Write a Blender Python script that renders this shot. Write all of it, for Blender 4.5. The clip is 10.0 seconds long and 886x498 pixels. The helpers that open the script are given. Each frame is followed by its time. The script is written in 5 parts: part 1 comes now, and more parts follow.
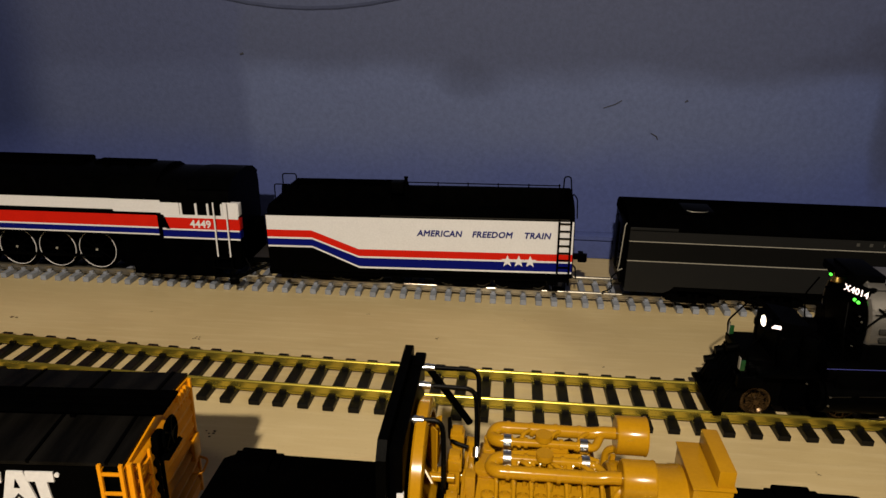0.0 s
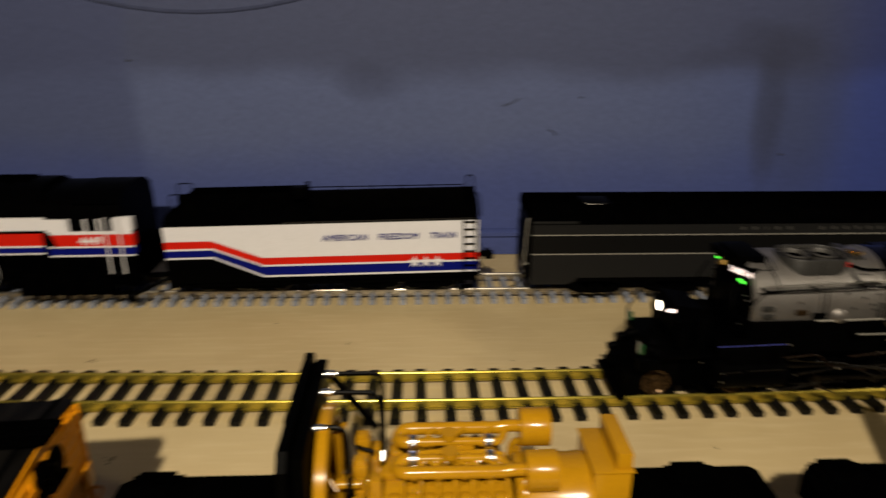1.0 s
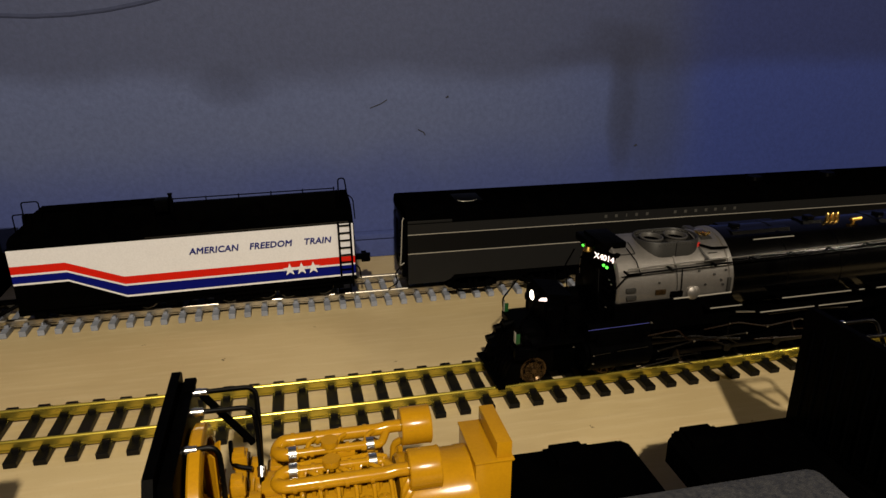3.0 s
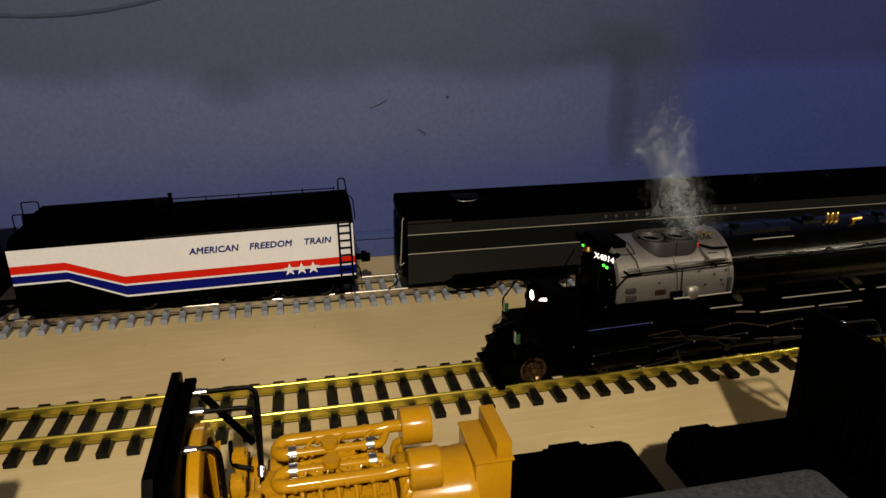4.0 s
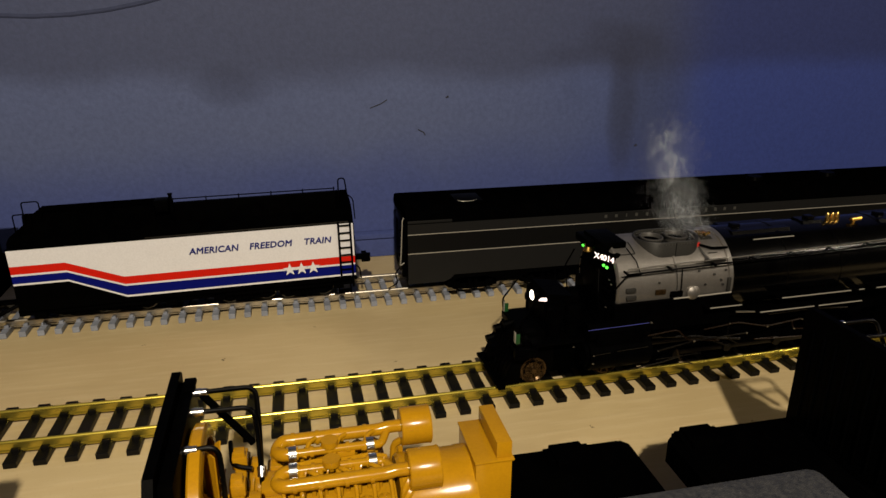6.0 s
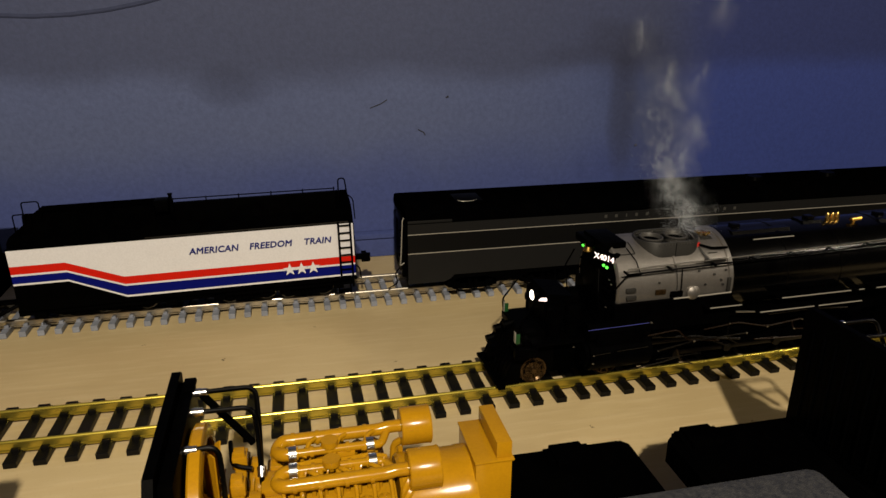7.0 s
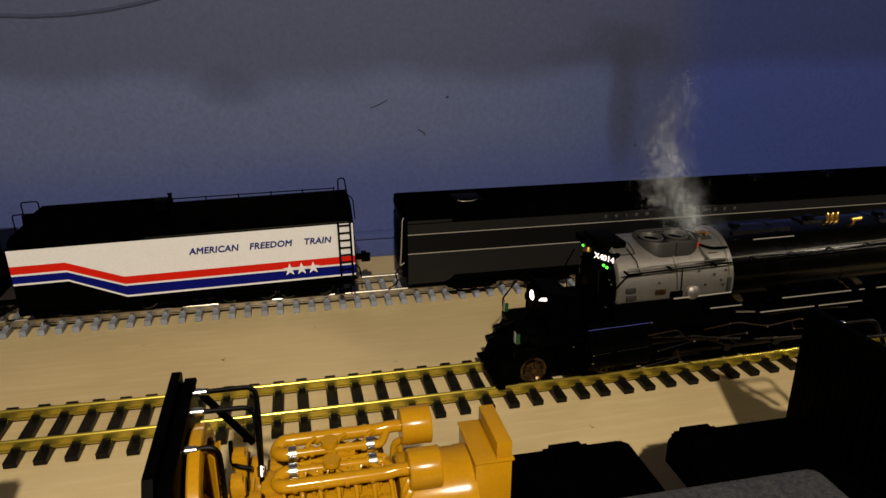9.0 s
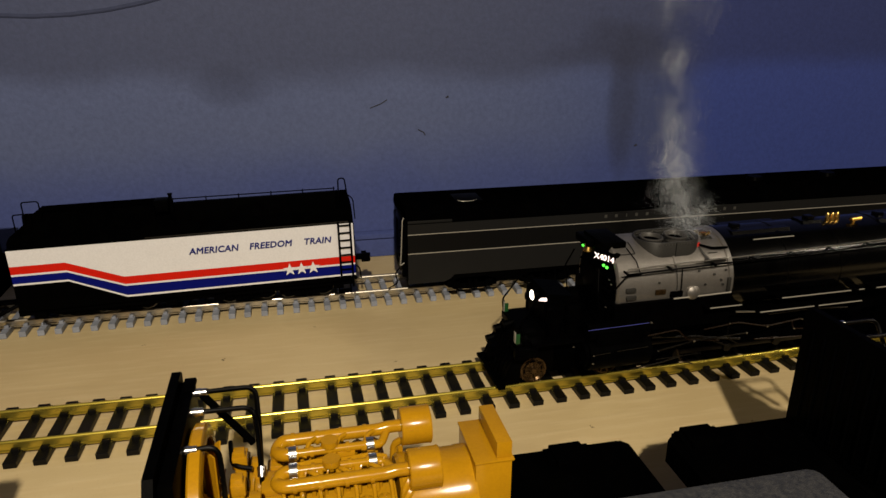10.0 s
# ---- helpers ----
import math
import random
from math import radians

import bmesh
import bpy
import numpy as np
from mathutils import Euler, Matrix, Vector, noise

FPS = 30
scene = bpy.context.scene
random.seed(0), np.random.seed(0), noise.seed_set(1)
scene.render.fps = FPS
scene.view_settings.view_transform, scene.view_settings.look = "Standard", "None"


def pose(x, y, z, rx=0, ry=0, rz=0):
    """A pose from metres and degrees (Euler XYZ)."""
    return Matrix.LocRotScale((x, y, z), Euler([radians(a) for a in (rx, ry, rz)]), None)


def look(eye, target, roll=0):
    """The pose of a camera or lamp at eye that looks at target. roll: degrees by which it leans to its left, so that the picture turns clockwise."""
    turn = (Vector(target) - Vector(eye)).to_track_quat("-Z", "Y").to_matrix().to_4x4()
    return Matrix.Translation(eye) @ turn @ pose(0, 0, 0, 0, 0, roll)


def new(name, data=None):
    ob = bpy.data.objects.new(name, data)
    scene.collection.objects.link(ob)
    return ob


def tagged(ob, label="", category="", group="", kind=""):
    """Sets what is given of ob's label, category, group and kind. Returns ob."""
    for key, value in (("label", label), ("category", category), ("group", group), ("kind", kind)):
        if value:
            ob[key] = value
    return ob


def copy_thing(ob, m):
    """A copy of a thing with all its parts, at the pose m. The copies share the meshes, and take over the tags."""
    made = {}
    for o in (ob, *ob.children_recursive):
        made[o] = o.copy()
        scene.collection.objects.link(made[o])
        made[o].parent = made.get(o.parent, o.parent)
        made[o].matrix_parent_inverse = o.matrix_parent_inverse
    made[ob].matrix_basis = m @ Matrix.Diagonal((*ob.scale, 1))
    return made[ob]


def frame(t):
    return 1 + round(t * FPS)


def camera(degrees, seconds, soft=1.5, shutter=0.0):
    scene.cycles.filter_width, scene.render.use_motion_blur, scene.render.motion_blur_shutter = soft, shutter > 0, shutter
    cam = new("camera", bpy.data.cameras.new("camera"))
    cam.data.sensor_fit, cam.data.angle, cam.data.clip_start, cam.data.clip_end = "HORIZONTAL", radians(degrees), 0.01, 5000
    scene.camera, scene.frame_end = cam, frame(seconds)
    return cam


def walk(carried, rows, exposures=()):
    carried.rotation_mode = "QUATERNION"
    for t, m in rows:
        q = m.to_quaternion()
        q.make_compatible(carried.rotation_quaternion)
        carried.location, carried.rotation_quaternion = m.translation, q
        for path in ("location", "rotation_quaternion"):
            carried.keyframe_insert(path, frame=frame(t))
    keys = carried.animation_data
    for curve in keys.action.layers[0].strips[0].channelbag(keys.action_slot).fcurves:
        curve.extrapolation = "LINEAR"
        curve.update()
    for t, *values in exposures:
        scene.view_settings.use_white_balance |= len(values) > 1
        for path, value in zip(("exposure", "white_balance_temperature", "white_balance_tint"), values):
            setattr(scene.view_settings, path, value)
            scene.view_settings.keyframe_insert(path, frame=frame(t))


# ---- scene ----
# ---- camera ----
cam = camera(64.7, 10.0, soft=1.5, shutter=0.8)
START = (-0.0625, -0.5242, 0.3449, 69.74, -0.92, 5.19)
MID = (-0.0506, -0.5221, 0.3440, 69.98, -0.36, -2.22)
LATE = (-0.0446, -0.5219, 0.3430, 70.19, -0.16, -9.94)
REST = (-0.0432, -0.5219, 0.3427, 70.22, -0.15, -12.48)


def between(a, b, k):
    return pose(*[p + (q - p) * k for p, q in zip(a, b)])


CAMERA_ROWS = [(0.0, pose(*START)), (0.4, pose(*START)), (0.5, pose(*START))]
CAMERA_ROWS += [(t, between(START, MID, k)) for t, k in ((0.6, 0.14), (0.7, 0.295), (0.8, 0.49), (0.9, 0.735), (1.0, 1.0))]
CAMERA_ROWS += [(t, between(MID, LATE, k)) for t, k in ((1.1, 0.245), (1.2, 0.475), (1.3, 0.67), (1.4, 0.86), (1.5, 1.0))]
CAMERA_ROWS += [(t, between(LATE, REST, k)) for t, k in ((1.6, 0.38), (1.7, 0.68), (1.8, 0.83), (1.9, 0.92), (2.0, 0.965), (2.2, 1.0), (2.5, 1.0), (10.0, 1.0))]
walk(cam, CAMERA_ROWS)

# ---- light ----
world = bpy.data.worlds.new("world")
scene.world = world
world.use_nodes = True
world.node_tree.nodes["Background"].inputs[0].default_value = (0.35, 0.45, 0.7, 1)
world.node_tree.nodes["Background"].inputs[1].default_value = 0.0025
scene.view_settings.exposure = 0.0


def lamp(name, kind, place, target, watts, size, colour):
    data = bpy.data.lights.new(name, kind)
    data.energy, data.color = watts, colour
    ob = new(name, data)
    if kind == "AREA":
        data.shape, data.size = "DISK", size
    else:
        data.shadow_soft_size = size
    ob.matrix_world = look(place, target)
    return ob


lamp("ceiling_light", "AREA", (-0.17, -1.45, 1.28), (0.0, 0.1, 0.05), 40.5, 0.055, (1.0, 0.86, 0.66))
lamp("second_ceiling_light", "AREA", (2.1, -1.2, 1.35), (0.0, 0.1, 0.05), 8.5, 0.16, (1.0, 0.86, 0.66))

# ---- materials ----
def material(name, colour, rough=0.5, metal=0.0, second=None, scale=60.0, amount=0.5, bump=0.0, fine=600.0, stretch=(1, 1, 1), vary=0.0, coat=0.0, spec=0.5, grained=0.22, glow=None, strength=0.0):
    """A painted or metal surface: a base colour mottled at two scales, uneven gloss and a fine relief."""
    m = bpy.data.materials.new(name)
    m.use_nodes = True
    n, l = m.node_tree.nodes, m.node_tree.links
    b = n["Principled BSDF"]
    b.inputs["Metallic"].default_value = metal
    b.inputs["Coat Weight"].default_value = coat
    b.inputs["Specular IOR Level"].default_value = spec
    coord = n.new("ShaderNodeTexCoord")
    mapping = n.new("ShaderNodeMapping")
    mapping.inputs["Scale"].default_value = stretch
    l.new(coord.outputs["Object"], mapping.inputs[0])
    large, small = n.new("ShaderNodeTexNoise"), n.new("ShaderNodeTexNoise")
    large.inputs["Scale"].default_value, small.inputs["Scale"].default_value = scale, fine
    large.inputs["Detail"].default_value, small.inputs["Detail"].default_value = 5, 3
    l.new(mapping.outputs[0], large.inputs[0])
    l.new(mapping.outputs[0], small.inputs[0])
    ramp = n.new("ShaderNodeMapRange")
    ramp.inputs["From Min"].default_value, ramp.inputs["From Max"].default_value = 0.35, 0.68
    l.new(large.outputs[0], ramp.inputs[0])
    mix = n.new("ShaderNodeMix")
    mix.data_type = "RGBA"
    other = second or tuple(c * 0.75 for c in colour)
    mix.inputs[6].default_value, mix.inputs[7].default_value = (*colour, 1), (*other, 1)
    gain = n.new("ShaderNodeMath")
    gain.operation = "MULTIPLY"
    gain.inputs[1].default_value = amount
    l.new(ramp.outputs[0], gain.inputs[0])
    l.new(gain.outputs[0], mix.inputs[0])
    grain = n.new("ShaderNodeMix")
    grain.data_type, grain.blend_type = "RGBA", "MULTIPLY"
    grain.inputs[0].default_value = grained
    l.new(mix.outputs[2], grain.inputs[6])
    l.new(small.outputs[0], grain.inputs[7])
    last = grain.outputs[2]
    if vary:
        info, hue = n.new("ShaderNodeObjectInfo"), n.new("ShaderNodeHueSaturation")
        span = n.new("ShaderNodeMapRange")
        span.inputs["To Min"].default_value, span.inputs["To Max"].default_value = 1 - vary, 1 + vary
        l.new(info.outputs["Random"], span.inputs[0])
        l.new(span.outputs[0], hue.inputs["Value"])
        l.new(last, hue.inputs["Color"])
        last = hue.outputs[0]
    l.new(last, b.inputs["Base Color"])
    rg = n.new("ShaderNodeMapRange")
    rg.inputs["To Min"].default_value, rg.inputs["To Max"].default_value = max(0.03, rough - 0.08), min(1, rough + 0.1)
    l.new(large.outputs[0], rg.inputs[0])
    l.new(rg.outputs[0], b.inputs["Roughness"])
    if bump:
        bp = n.new("ShaderNodeBump")
        bp.inputs["Strength"].default_value, bp.inputs["Distance"].default_value = bump, 0.0006
        l.new(small.outputs[0], bp.inputs["Height"])
        l.new(bp.outputs[0], b.inputs["Normal"])
    if glow:
        b.inputs["Emission Color"].default_value = (*glow, 1)
        b.inputs["Emission Strength"].default_value = strength
    return m


BLACK = material("black_plastic", (0.0005, 0.0005, 0.0006), 0.36, second=(0.0011, 0.0011, 0.0011), scale=90, bump=0.08, spec=0.008)
BLACK_MATT = material("matt_black_paint", (0.0004, 0.0004, 0.0005), 0.6, second=(0.0010, 0.0010, 0.0010), scale=70, bump=0.1, spec=0.0)
TIE_BLACK = material("tie_black", (0.0022, 0.0021, 0.0020), 0.42, second=(0.006, 0.0055, 0.005), scale=120, bump=0.3, fine=900, vary=0.3, spec=0.16)
TIE_GREY = material("tie_grey", (0.25, 0.275, 0.34), 0.6, second=(0.17, 0.18, 0.21), scale=120, bump=0.25, fine=900, vary=0.12)
BRASS = material("brass_rail", (0.66, 0.53, 0.085), 0.27, metal=0.9, second=(0.42, 0.33, 0.055), scale=70, amount=0.6, bump=0.05, stretch=(0.15, 1, 1))
NICKEL = material("nickel_rail", (0.62, 0.58, 0.50), 0.30, metal=1.0, second=(0.42, 0.36, 0.28), scale=60, amount=0.7, stretch=(0.15, 1, 1))
WHITE = material("white_paint", (0.74, 0.74, 0.78), 0.42, second=(0.68, 0.68, 0.71), scale=40, amount=0.4, spec=0.2)
RED = material("red_paint", (0.60, 0.014, 0.006), 0.42, second=(0.52, 0.011, 0.005), scale=60, spec=0.08)
BLUE = material("blue_paint", (0.003, 0.006, 0.150), 0.42, second=(0.002, 0.005, 0.125), scale=60, spec=0.06)
LETTER_BLUE = material("blue_letter_paint", (0.006, 0.012, 0.17), 0.42)
GREY_DARK = material("dark_grey_paint", (0.004, 0.004, 0.004), 0.45, spec=0.12, second=(0.003, 0.003, 0.003), scale=50)
GREY_MID = material("grey_paint", (0.0118, 0.0118, 0.0118), 0.45, spec=0.10, second=(0.0095, 0.0095, 0.0095), scale=50)
LINE_PAINT = material("pale_line_paint", (0.30, 0.285, 0.25), 0.5)
SILVER = material("silver_smokebox_paint", (0.37, 0.352, 0.335), 0.40, metal=0.85, second=(0.23, 0.216, 0.202), scale=48, amount=0.8, bump=0.15)
STACK_GREY = material("stack_grey_paint", (0.024, 0.0235, 0.022), 0.5, metal=0.2, second=(0.015, 0.0145, 0.014), scale=70)
YELLOW = material("yellow_paint", (0.47, 0.235, 0.006), 0.17, second=(0.38, 0.185, 0.005), scale=60, amount=0.6, spec=0.30)
ORANGE = material("orange_yellow_paint", (0.80, 0.315, 0.004), 0.42, second=(0.66, 0.235, 0.004), scale=70, amount=0.6, spec=0.2)
CHROME = material("bright_metal", (0.80, 0.80, 0.80), 0.25, metal=1.0)
STEEL = material("dull_steel", (0.40, 0.38, 0.34), 0.4, metal=1.0)
DARK_STEEL = material("dark_wheel_steel", (0.035, 0.033, 0.030), 0.38, metal=0.8)
GOLD = material("polished_brass", (0.85, 0.55, 0.15), 0.25, metal=1.0)
RUSTY = material("rusty_wheel", (0.085, 0.050, 0.020), 0.26, metal=0.75, second=(0.030, 0.016, 0.007), scale=200, amount=0.9)
ROOM = material("room_paint", (0.10, 0.095, 0.09), 0.8, scale=3)
LIT = material("lit_lens", (0.9, 0.8, 0.7), 0.3, glow=(1.0, 0.86, 0.66), strength=7.0)
LIT_WHITE = material("lit_number_board", (0.9, 0.8, 0.8), 0.3, glow=(1.0, 0.78, 0.70), strength=2.0)
GREEN_LIT = material("green_lamp", (0.05, 0.6, 0.05), 0.3, glow=(0.10, 1.0, 0.06), strength=2.2)
RED_PART = material("red_valve_paint", (0.55, 0.03, 0.02), 0.4)
GREEN_PART = material("green_flag_paint", (0.008, 0.06, 0.015), 0.4)


def painted_board():
    """Sand paint rolled on plywood in overlapping coats: blotches, coat edges, faint brush marks, grit."""
    m = bpy.data.materials.new("sand_paint")
    m.use_nodes = True
    n, l = m.node_tree.nodes, m.node_tree.links
    bsdf = n["Principled BSDF"]
    bsdf.inputs["Specular IOR Level"].default_value = 0.35
    coord = n.new("ShaderNodeTexCoord")

    def noise_of(scale, detail, stretch=(1, 1, 1), rough=0.5):
        mp, t = n.new("ShaderNodeMapping"), n.new("ShaderNodeTexNoise")
        mp.inputs["Scale"].default_value = stretch
        t.inputs["Scale"].default_value, t.inputs["Detail"].default_value, t.inputs["Roughness"].default_value = scale, detail, rough
        l.new(coord.outputs["Object"], mp.inputs[0])
        l.new(mp.outputs[0], t.inputs[0])
        return t.outputs[0]

    def ramp_of(v, lo, hi, a, b):
        t = n.new("ShaderNodeMapRange")
        t.interpolation_type = "SMOOTHSTEP"
        for k, x in (("From Min", lo), ("From Max", hi), ("To Min", a), ("To Max", b)):
            t.inputs[k].default_value = x
        l.new(v, t.inputs[0])
        return t.outputs[0]

    def blend(f, a, b):
        t = n.new("ShaderNodeMix")
        t.data_type = "RGBA"
        for k, v in ((0, f), (6, a), (7, b)):
            if isinstance(v, tuple):
                t.inputs[k].default_value = (*v, 1)
            else:
                l.new(v, t.inputs[k])
        return t.outputs[2]

    blotch = noise_of(4.5, 4)
    coat = noise_of(6.0, 2, (0.7, 1.5, 1))
    brush = noise_of(150.0, 3, (0.10, 1, 1), 0.6)
    grit = noise_of(420.0, 2)
    colour = blend(ramp_of(blotch, 0.36, 0.66, 0, 1), (0.615, 0.490, 0.270), (0.525, 0.408, 0.215))
    colour = blend(ramp_of(coat, 0.520, 0.535, 0, 0.22), colour, (0.50, 0.385, 0.205))
    colour = blend(ramp_of(brush, 0.44, 0.72, 0, 0.20), colour, (0.76, 0.64, 0.40))
    colour = blend(ramp_of(grit, 0.60, 0.78, 0, 0.35), colour, (0.42, 0.32, 0.17))
    l.new(colour, bsdf.inputs["Base Color"])
    l.new(ramp_of(blotch, 0.3, 0.7, 0.5, 0.68), bsdf.inputs["Roughness"])
    add = n.new("ShaderNodeMath")
    add.operation = "MULTIPLY_ADD"
    add.inputs[1].default_value = 0.45
    l.new(brush, add.inputs[0])
    l.new(ramp_of(coat, 0.505, 0.55, 0, 0.2), add.inputs[2])
    bump = n.new("ShaderNodeBump")
    bump.inputs["Strength"].default_value, bump.inputs["Distance"].default_value = 0.85, 0.0006
    l.new(add.outputs[0], bump.inputs["Height"])
    l.new(bump.outputs[0], bsdf.inputs["Normal"])
    return m


SAND = painted_board()


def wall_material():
    """A blue wall with soft shadows put into its colour: greyer to the west, a dark wavy band along the top."""
    m = bpy.data.materials.new("blue_wall_paint")
    m.use_nodes = True
    n, l = m.node_tree.nodes, m.node_tree.links
    bsdf = n["Principled BSDF"]
    bsdf.inputs["Roughness"].default_value = 0.7
    bsdf.inputs["Specular IOR Level"].default_value = 0.25
    coord, split = n.new("ShaderNodeTexCoord"), n.new("ShaderNodeSeparateXYZ")
    l.new(coord.outputs["Object"], split.inputs[0])

    def noise_at(scale, detail, rough=0.5):
        t = n.new("ShaderNodeTexNoise")
        t.inputs["Scale"].default_value, t.inputs["Detail"].default_value, t.inputs["Roughness"].default_value = scale, detail, rough
        l.new(coord.outputs["Object"], t.inputs[0])
        return t.outputs[0]

    def calc(op, a, b):
        t = n.new("ShaderNodeMath")
        t.operation = op
        for k, v in enumerate((a, b)):
            if isinstance(v, (int, float)):
                t.inputs[k].default_value = v
            else:
                l.new(v, t.inputs[k])
        return t.outputs[0]

    def step(v, lo, hi):
        t = n.new("ShaderNodeMapRange")
        t.interpolation_type = "SMOOTHSTEP"
        t.inputs["From Min"].default_value, t.inputs["From Max"].default_value = lo, hi
        l.new(v, t.inputs[0])
        return t.outputs[0]

    def blend(f, a, b):
        t = n.new("ShaderNodeMix")
        t.data_type = "RGBA"
        for k, v in ((0, f), (6, a), (7, b)):
            if isinstance(v, tuple):
                t.inputs[k].default_value = (*v, 1)
            else:
                l.new(v, t.inputs[k])
        return t.outputs[2]

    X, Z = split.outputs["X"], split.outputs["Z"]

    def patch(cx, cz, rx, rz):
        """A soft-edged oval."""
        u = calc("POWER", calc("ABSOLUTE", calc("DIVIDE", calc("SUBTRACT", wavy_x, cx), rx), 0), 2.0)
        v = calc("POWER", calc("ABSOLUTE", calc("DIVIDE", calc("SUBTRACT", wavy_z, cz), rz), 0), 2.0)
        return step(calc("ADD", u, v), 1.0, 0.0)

    z_wave = calc("MULTIPLY", calc("SUBTRACT", noise_at(7.0, 2.5), 0.5), 0.060)
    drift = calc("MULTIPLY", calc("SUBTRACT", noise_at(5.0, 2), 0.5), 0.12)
    wavy_x, wavy_z = calc("ADD", X, calc("MULTIPLY", drift, 0.35)), calc("ADD", Z, z_wave)
    # soft-edged shadow band along the top, painted as a darker tone
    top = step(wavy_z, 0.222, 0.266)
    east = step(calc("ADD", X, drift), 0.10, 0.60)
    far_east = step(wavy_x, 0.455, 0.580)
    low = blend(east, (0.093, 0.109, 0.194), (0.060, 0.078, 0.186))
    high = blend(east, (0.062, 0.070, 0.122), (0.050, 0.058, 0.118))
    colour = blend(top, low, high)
    # shade put in to the west: greyer strip with an upright edge, dark blue end beyond it
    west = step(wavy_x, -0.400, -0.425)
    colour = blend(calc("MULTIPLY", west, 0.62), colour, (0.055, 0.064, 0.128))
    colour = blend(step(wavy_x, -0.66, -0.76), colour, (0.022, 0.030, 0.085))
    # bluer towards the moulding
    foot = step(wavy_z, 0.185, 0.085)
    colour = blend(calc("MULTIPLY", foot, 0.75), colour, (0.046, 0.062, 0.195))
    # deeper blue past the painted shadow, shaded to navy along its top
    blue = blend(step(calc("ADD", Z, calc("MULTIPLY", z_wave, 0.5)), 0.232, 0.274), (0.038, 0.056, 0.212), (0.030, 0.040, 0.132))
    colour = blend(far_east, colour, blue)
    # soft oval shadows put into the colour
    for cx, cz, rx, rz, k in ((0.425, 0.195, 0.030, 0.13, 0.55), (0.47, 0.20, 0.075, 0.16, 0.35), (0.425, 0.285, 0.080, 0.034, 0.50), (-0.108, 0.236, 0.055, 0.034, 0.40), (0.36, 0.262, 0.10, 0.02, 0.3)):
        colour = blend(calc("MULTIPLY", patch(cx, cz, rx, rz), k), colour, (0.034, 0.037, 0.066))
    mottled = n.new("ShaderNodeMix")
    mottled.data_type, mottled.blend_type = "RGBA", "MULTIPLY"
    mottled.inputs[0].default_value = 0.42
    l.new(colour, mottled.inputs[6])
    l.new(noise_at(160.0, 4, 0.7), mottled.inputs[7])
    gain = n.new("ShaderNodeMix")
    gain.data_type, gain.blend_type = "RGBA", "MULTIPLY"
    gain.inputs[0].default_value = 1.0
    gain.inputs[7].default_value = (1.13, 1.23, 1.40, 1)
    l.new(mottled.outputs[2], gain.inputs[6])
    l.new(gain.outputs[2], bsdf.inputs["Base Color"])
    bump = n.new("ShaderNodeBump")
    bump.inputs["Strength"].default_value, bump.inputs["Distance"].default_value = 0.25, 0.0008
    l.new(noise_at(320.0, 3), bump.inputs["Height"])
    l.new(bump.outputs[0], bsdf.inputs["Normal"])
    return m


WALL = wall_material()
CHIP = material("chipped_paint", (0.09, 0.065, 0.035), 0.8)
SCUFF = material("scuff_mark", (0.03, 0.032, 0.045), 0.8)
DROOP_LINE = material("droop_line_paint", (0.052, 0.062, 0.118), 0.9, spec=0.1)

# ---- mesh helpers ----
def bm_box(bm, lo, hi, bevel=0.0, m=None):
    """A box between two corners, with worn edges."""
    r = bmesh.ops.create_cube(bm, size=1)
    vs = r["verts"]
    for v in vs:
        v.co = Vector([(a + b) / 2 + c * (b - a) for a, b, c in zip(lo, hi, v.co)])
    if bevel:
        es = list({e for v in vs for e in v.link_edges})
        out = bmesh.ops.bevel(bm, geom=es, offset=bevel, segments=2, affect="EDGES", profile=0.6)
        vs = [v for v in out["verts"] if v.is_valid]
        vs = list({v for f in out["faces"] for v in f.verts} | set(vs))
    if m is not None:
        bmesh.ops.transform(bm, matrix=m, verts=vs)
    return vs


def bm_cyl(bm, a, b, r1, r2=None, seg=20, cap=True):
    """A round bar or cone from a to b."""
    a, b = Vector(a), Vector(b)
    r = bmesh.ops.create_cone(bm, cap_ends=cap, segments=seg, radius1=r1, radius2=r1 if r2 is None else r2, depth=(b - a).length)
    m = Matrix.Translation((a + b) / 2) @ (b - a).to_track_quat("Z", "Y").to_matrix().to_4x4()
    bmesh.ops.transform(bm, matrix=m, verts=r["verts"])
    return r["verts"]


def bm_lathe(bm, profile, a, axis, seg=28):
    """A turned body: profile of (distance along axis, radius) from a."""
    a, axis = Vector(a), Vector(axis).normalized()
    q = axis.to_track_quat("Z", "Y").to_matrix()
    rings = []
    for d, r in profile:
        rings.append([bm.verts.new(a + q @ Vector((r * math.cos(k * 2 * math.pi / seg), r * math.sin(k * 2 * math.pi / seg), d))) for k in range(seg)])
    for r0, r1 in zip(rings, rings[1:]):
        for k in range(seg):
            bm.faces.new((r0[k], r0[(k + 1) % seg], r1[(k + 1) % seg], r1[k]))
    for ring, flip in ((rings[0], True), (rings[-1], False)):
        if (ring[0].co - ring[seg // 2].co).length > 1e-6:
            bm.faces.new(ring[::-1] if flip else ring)


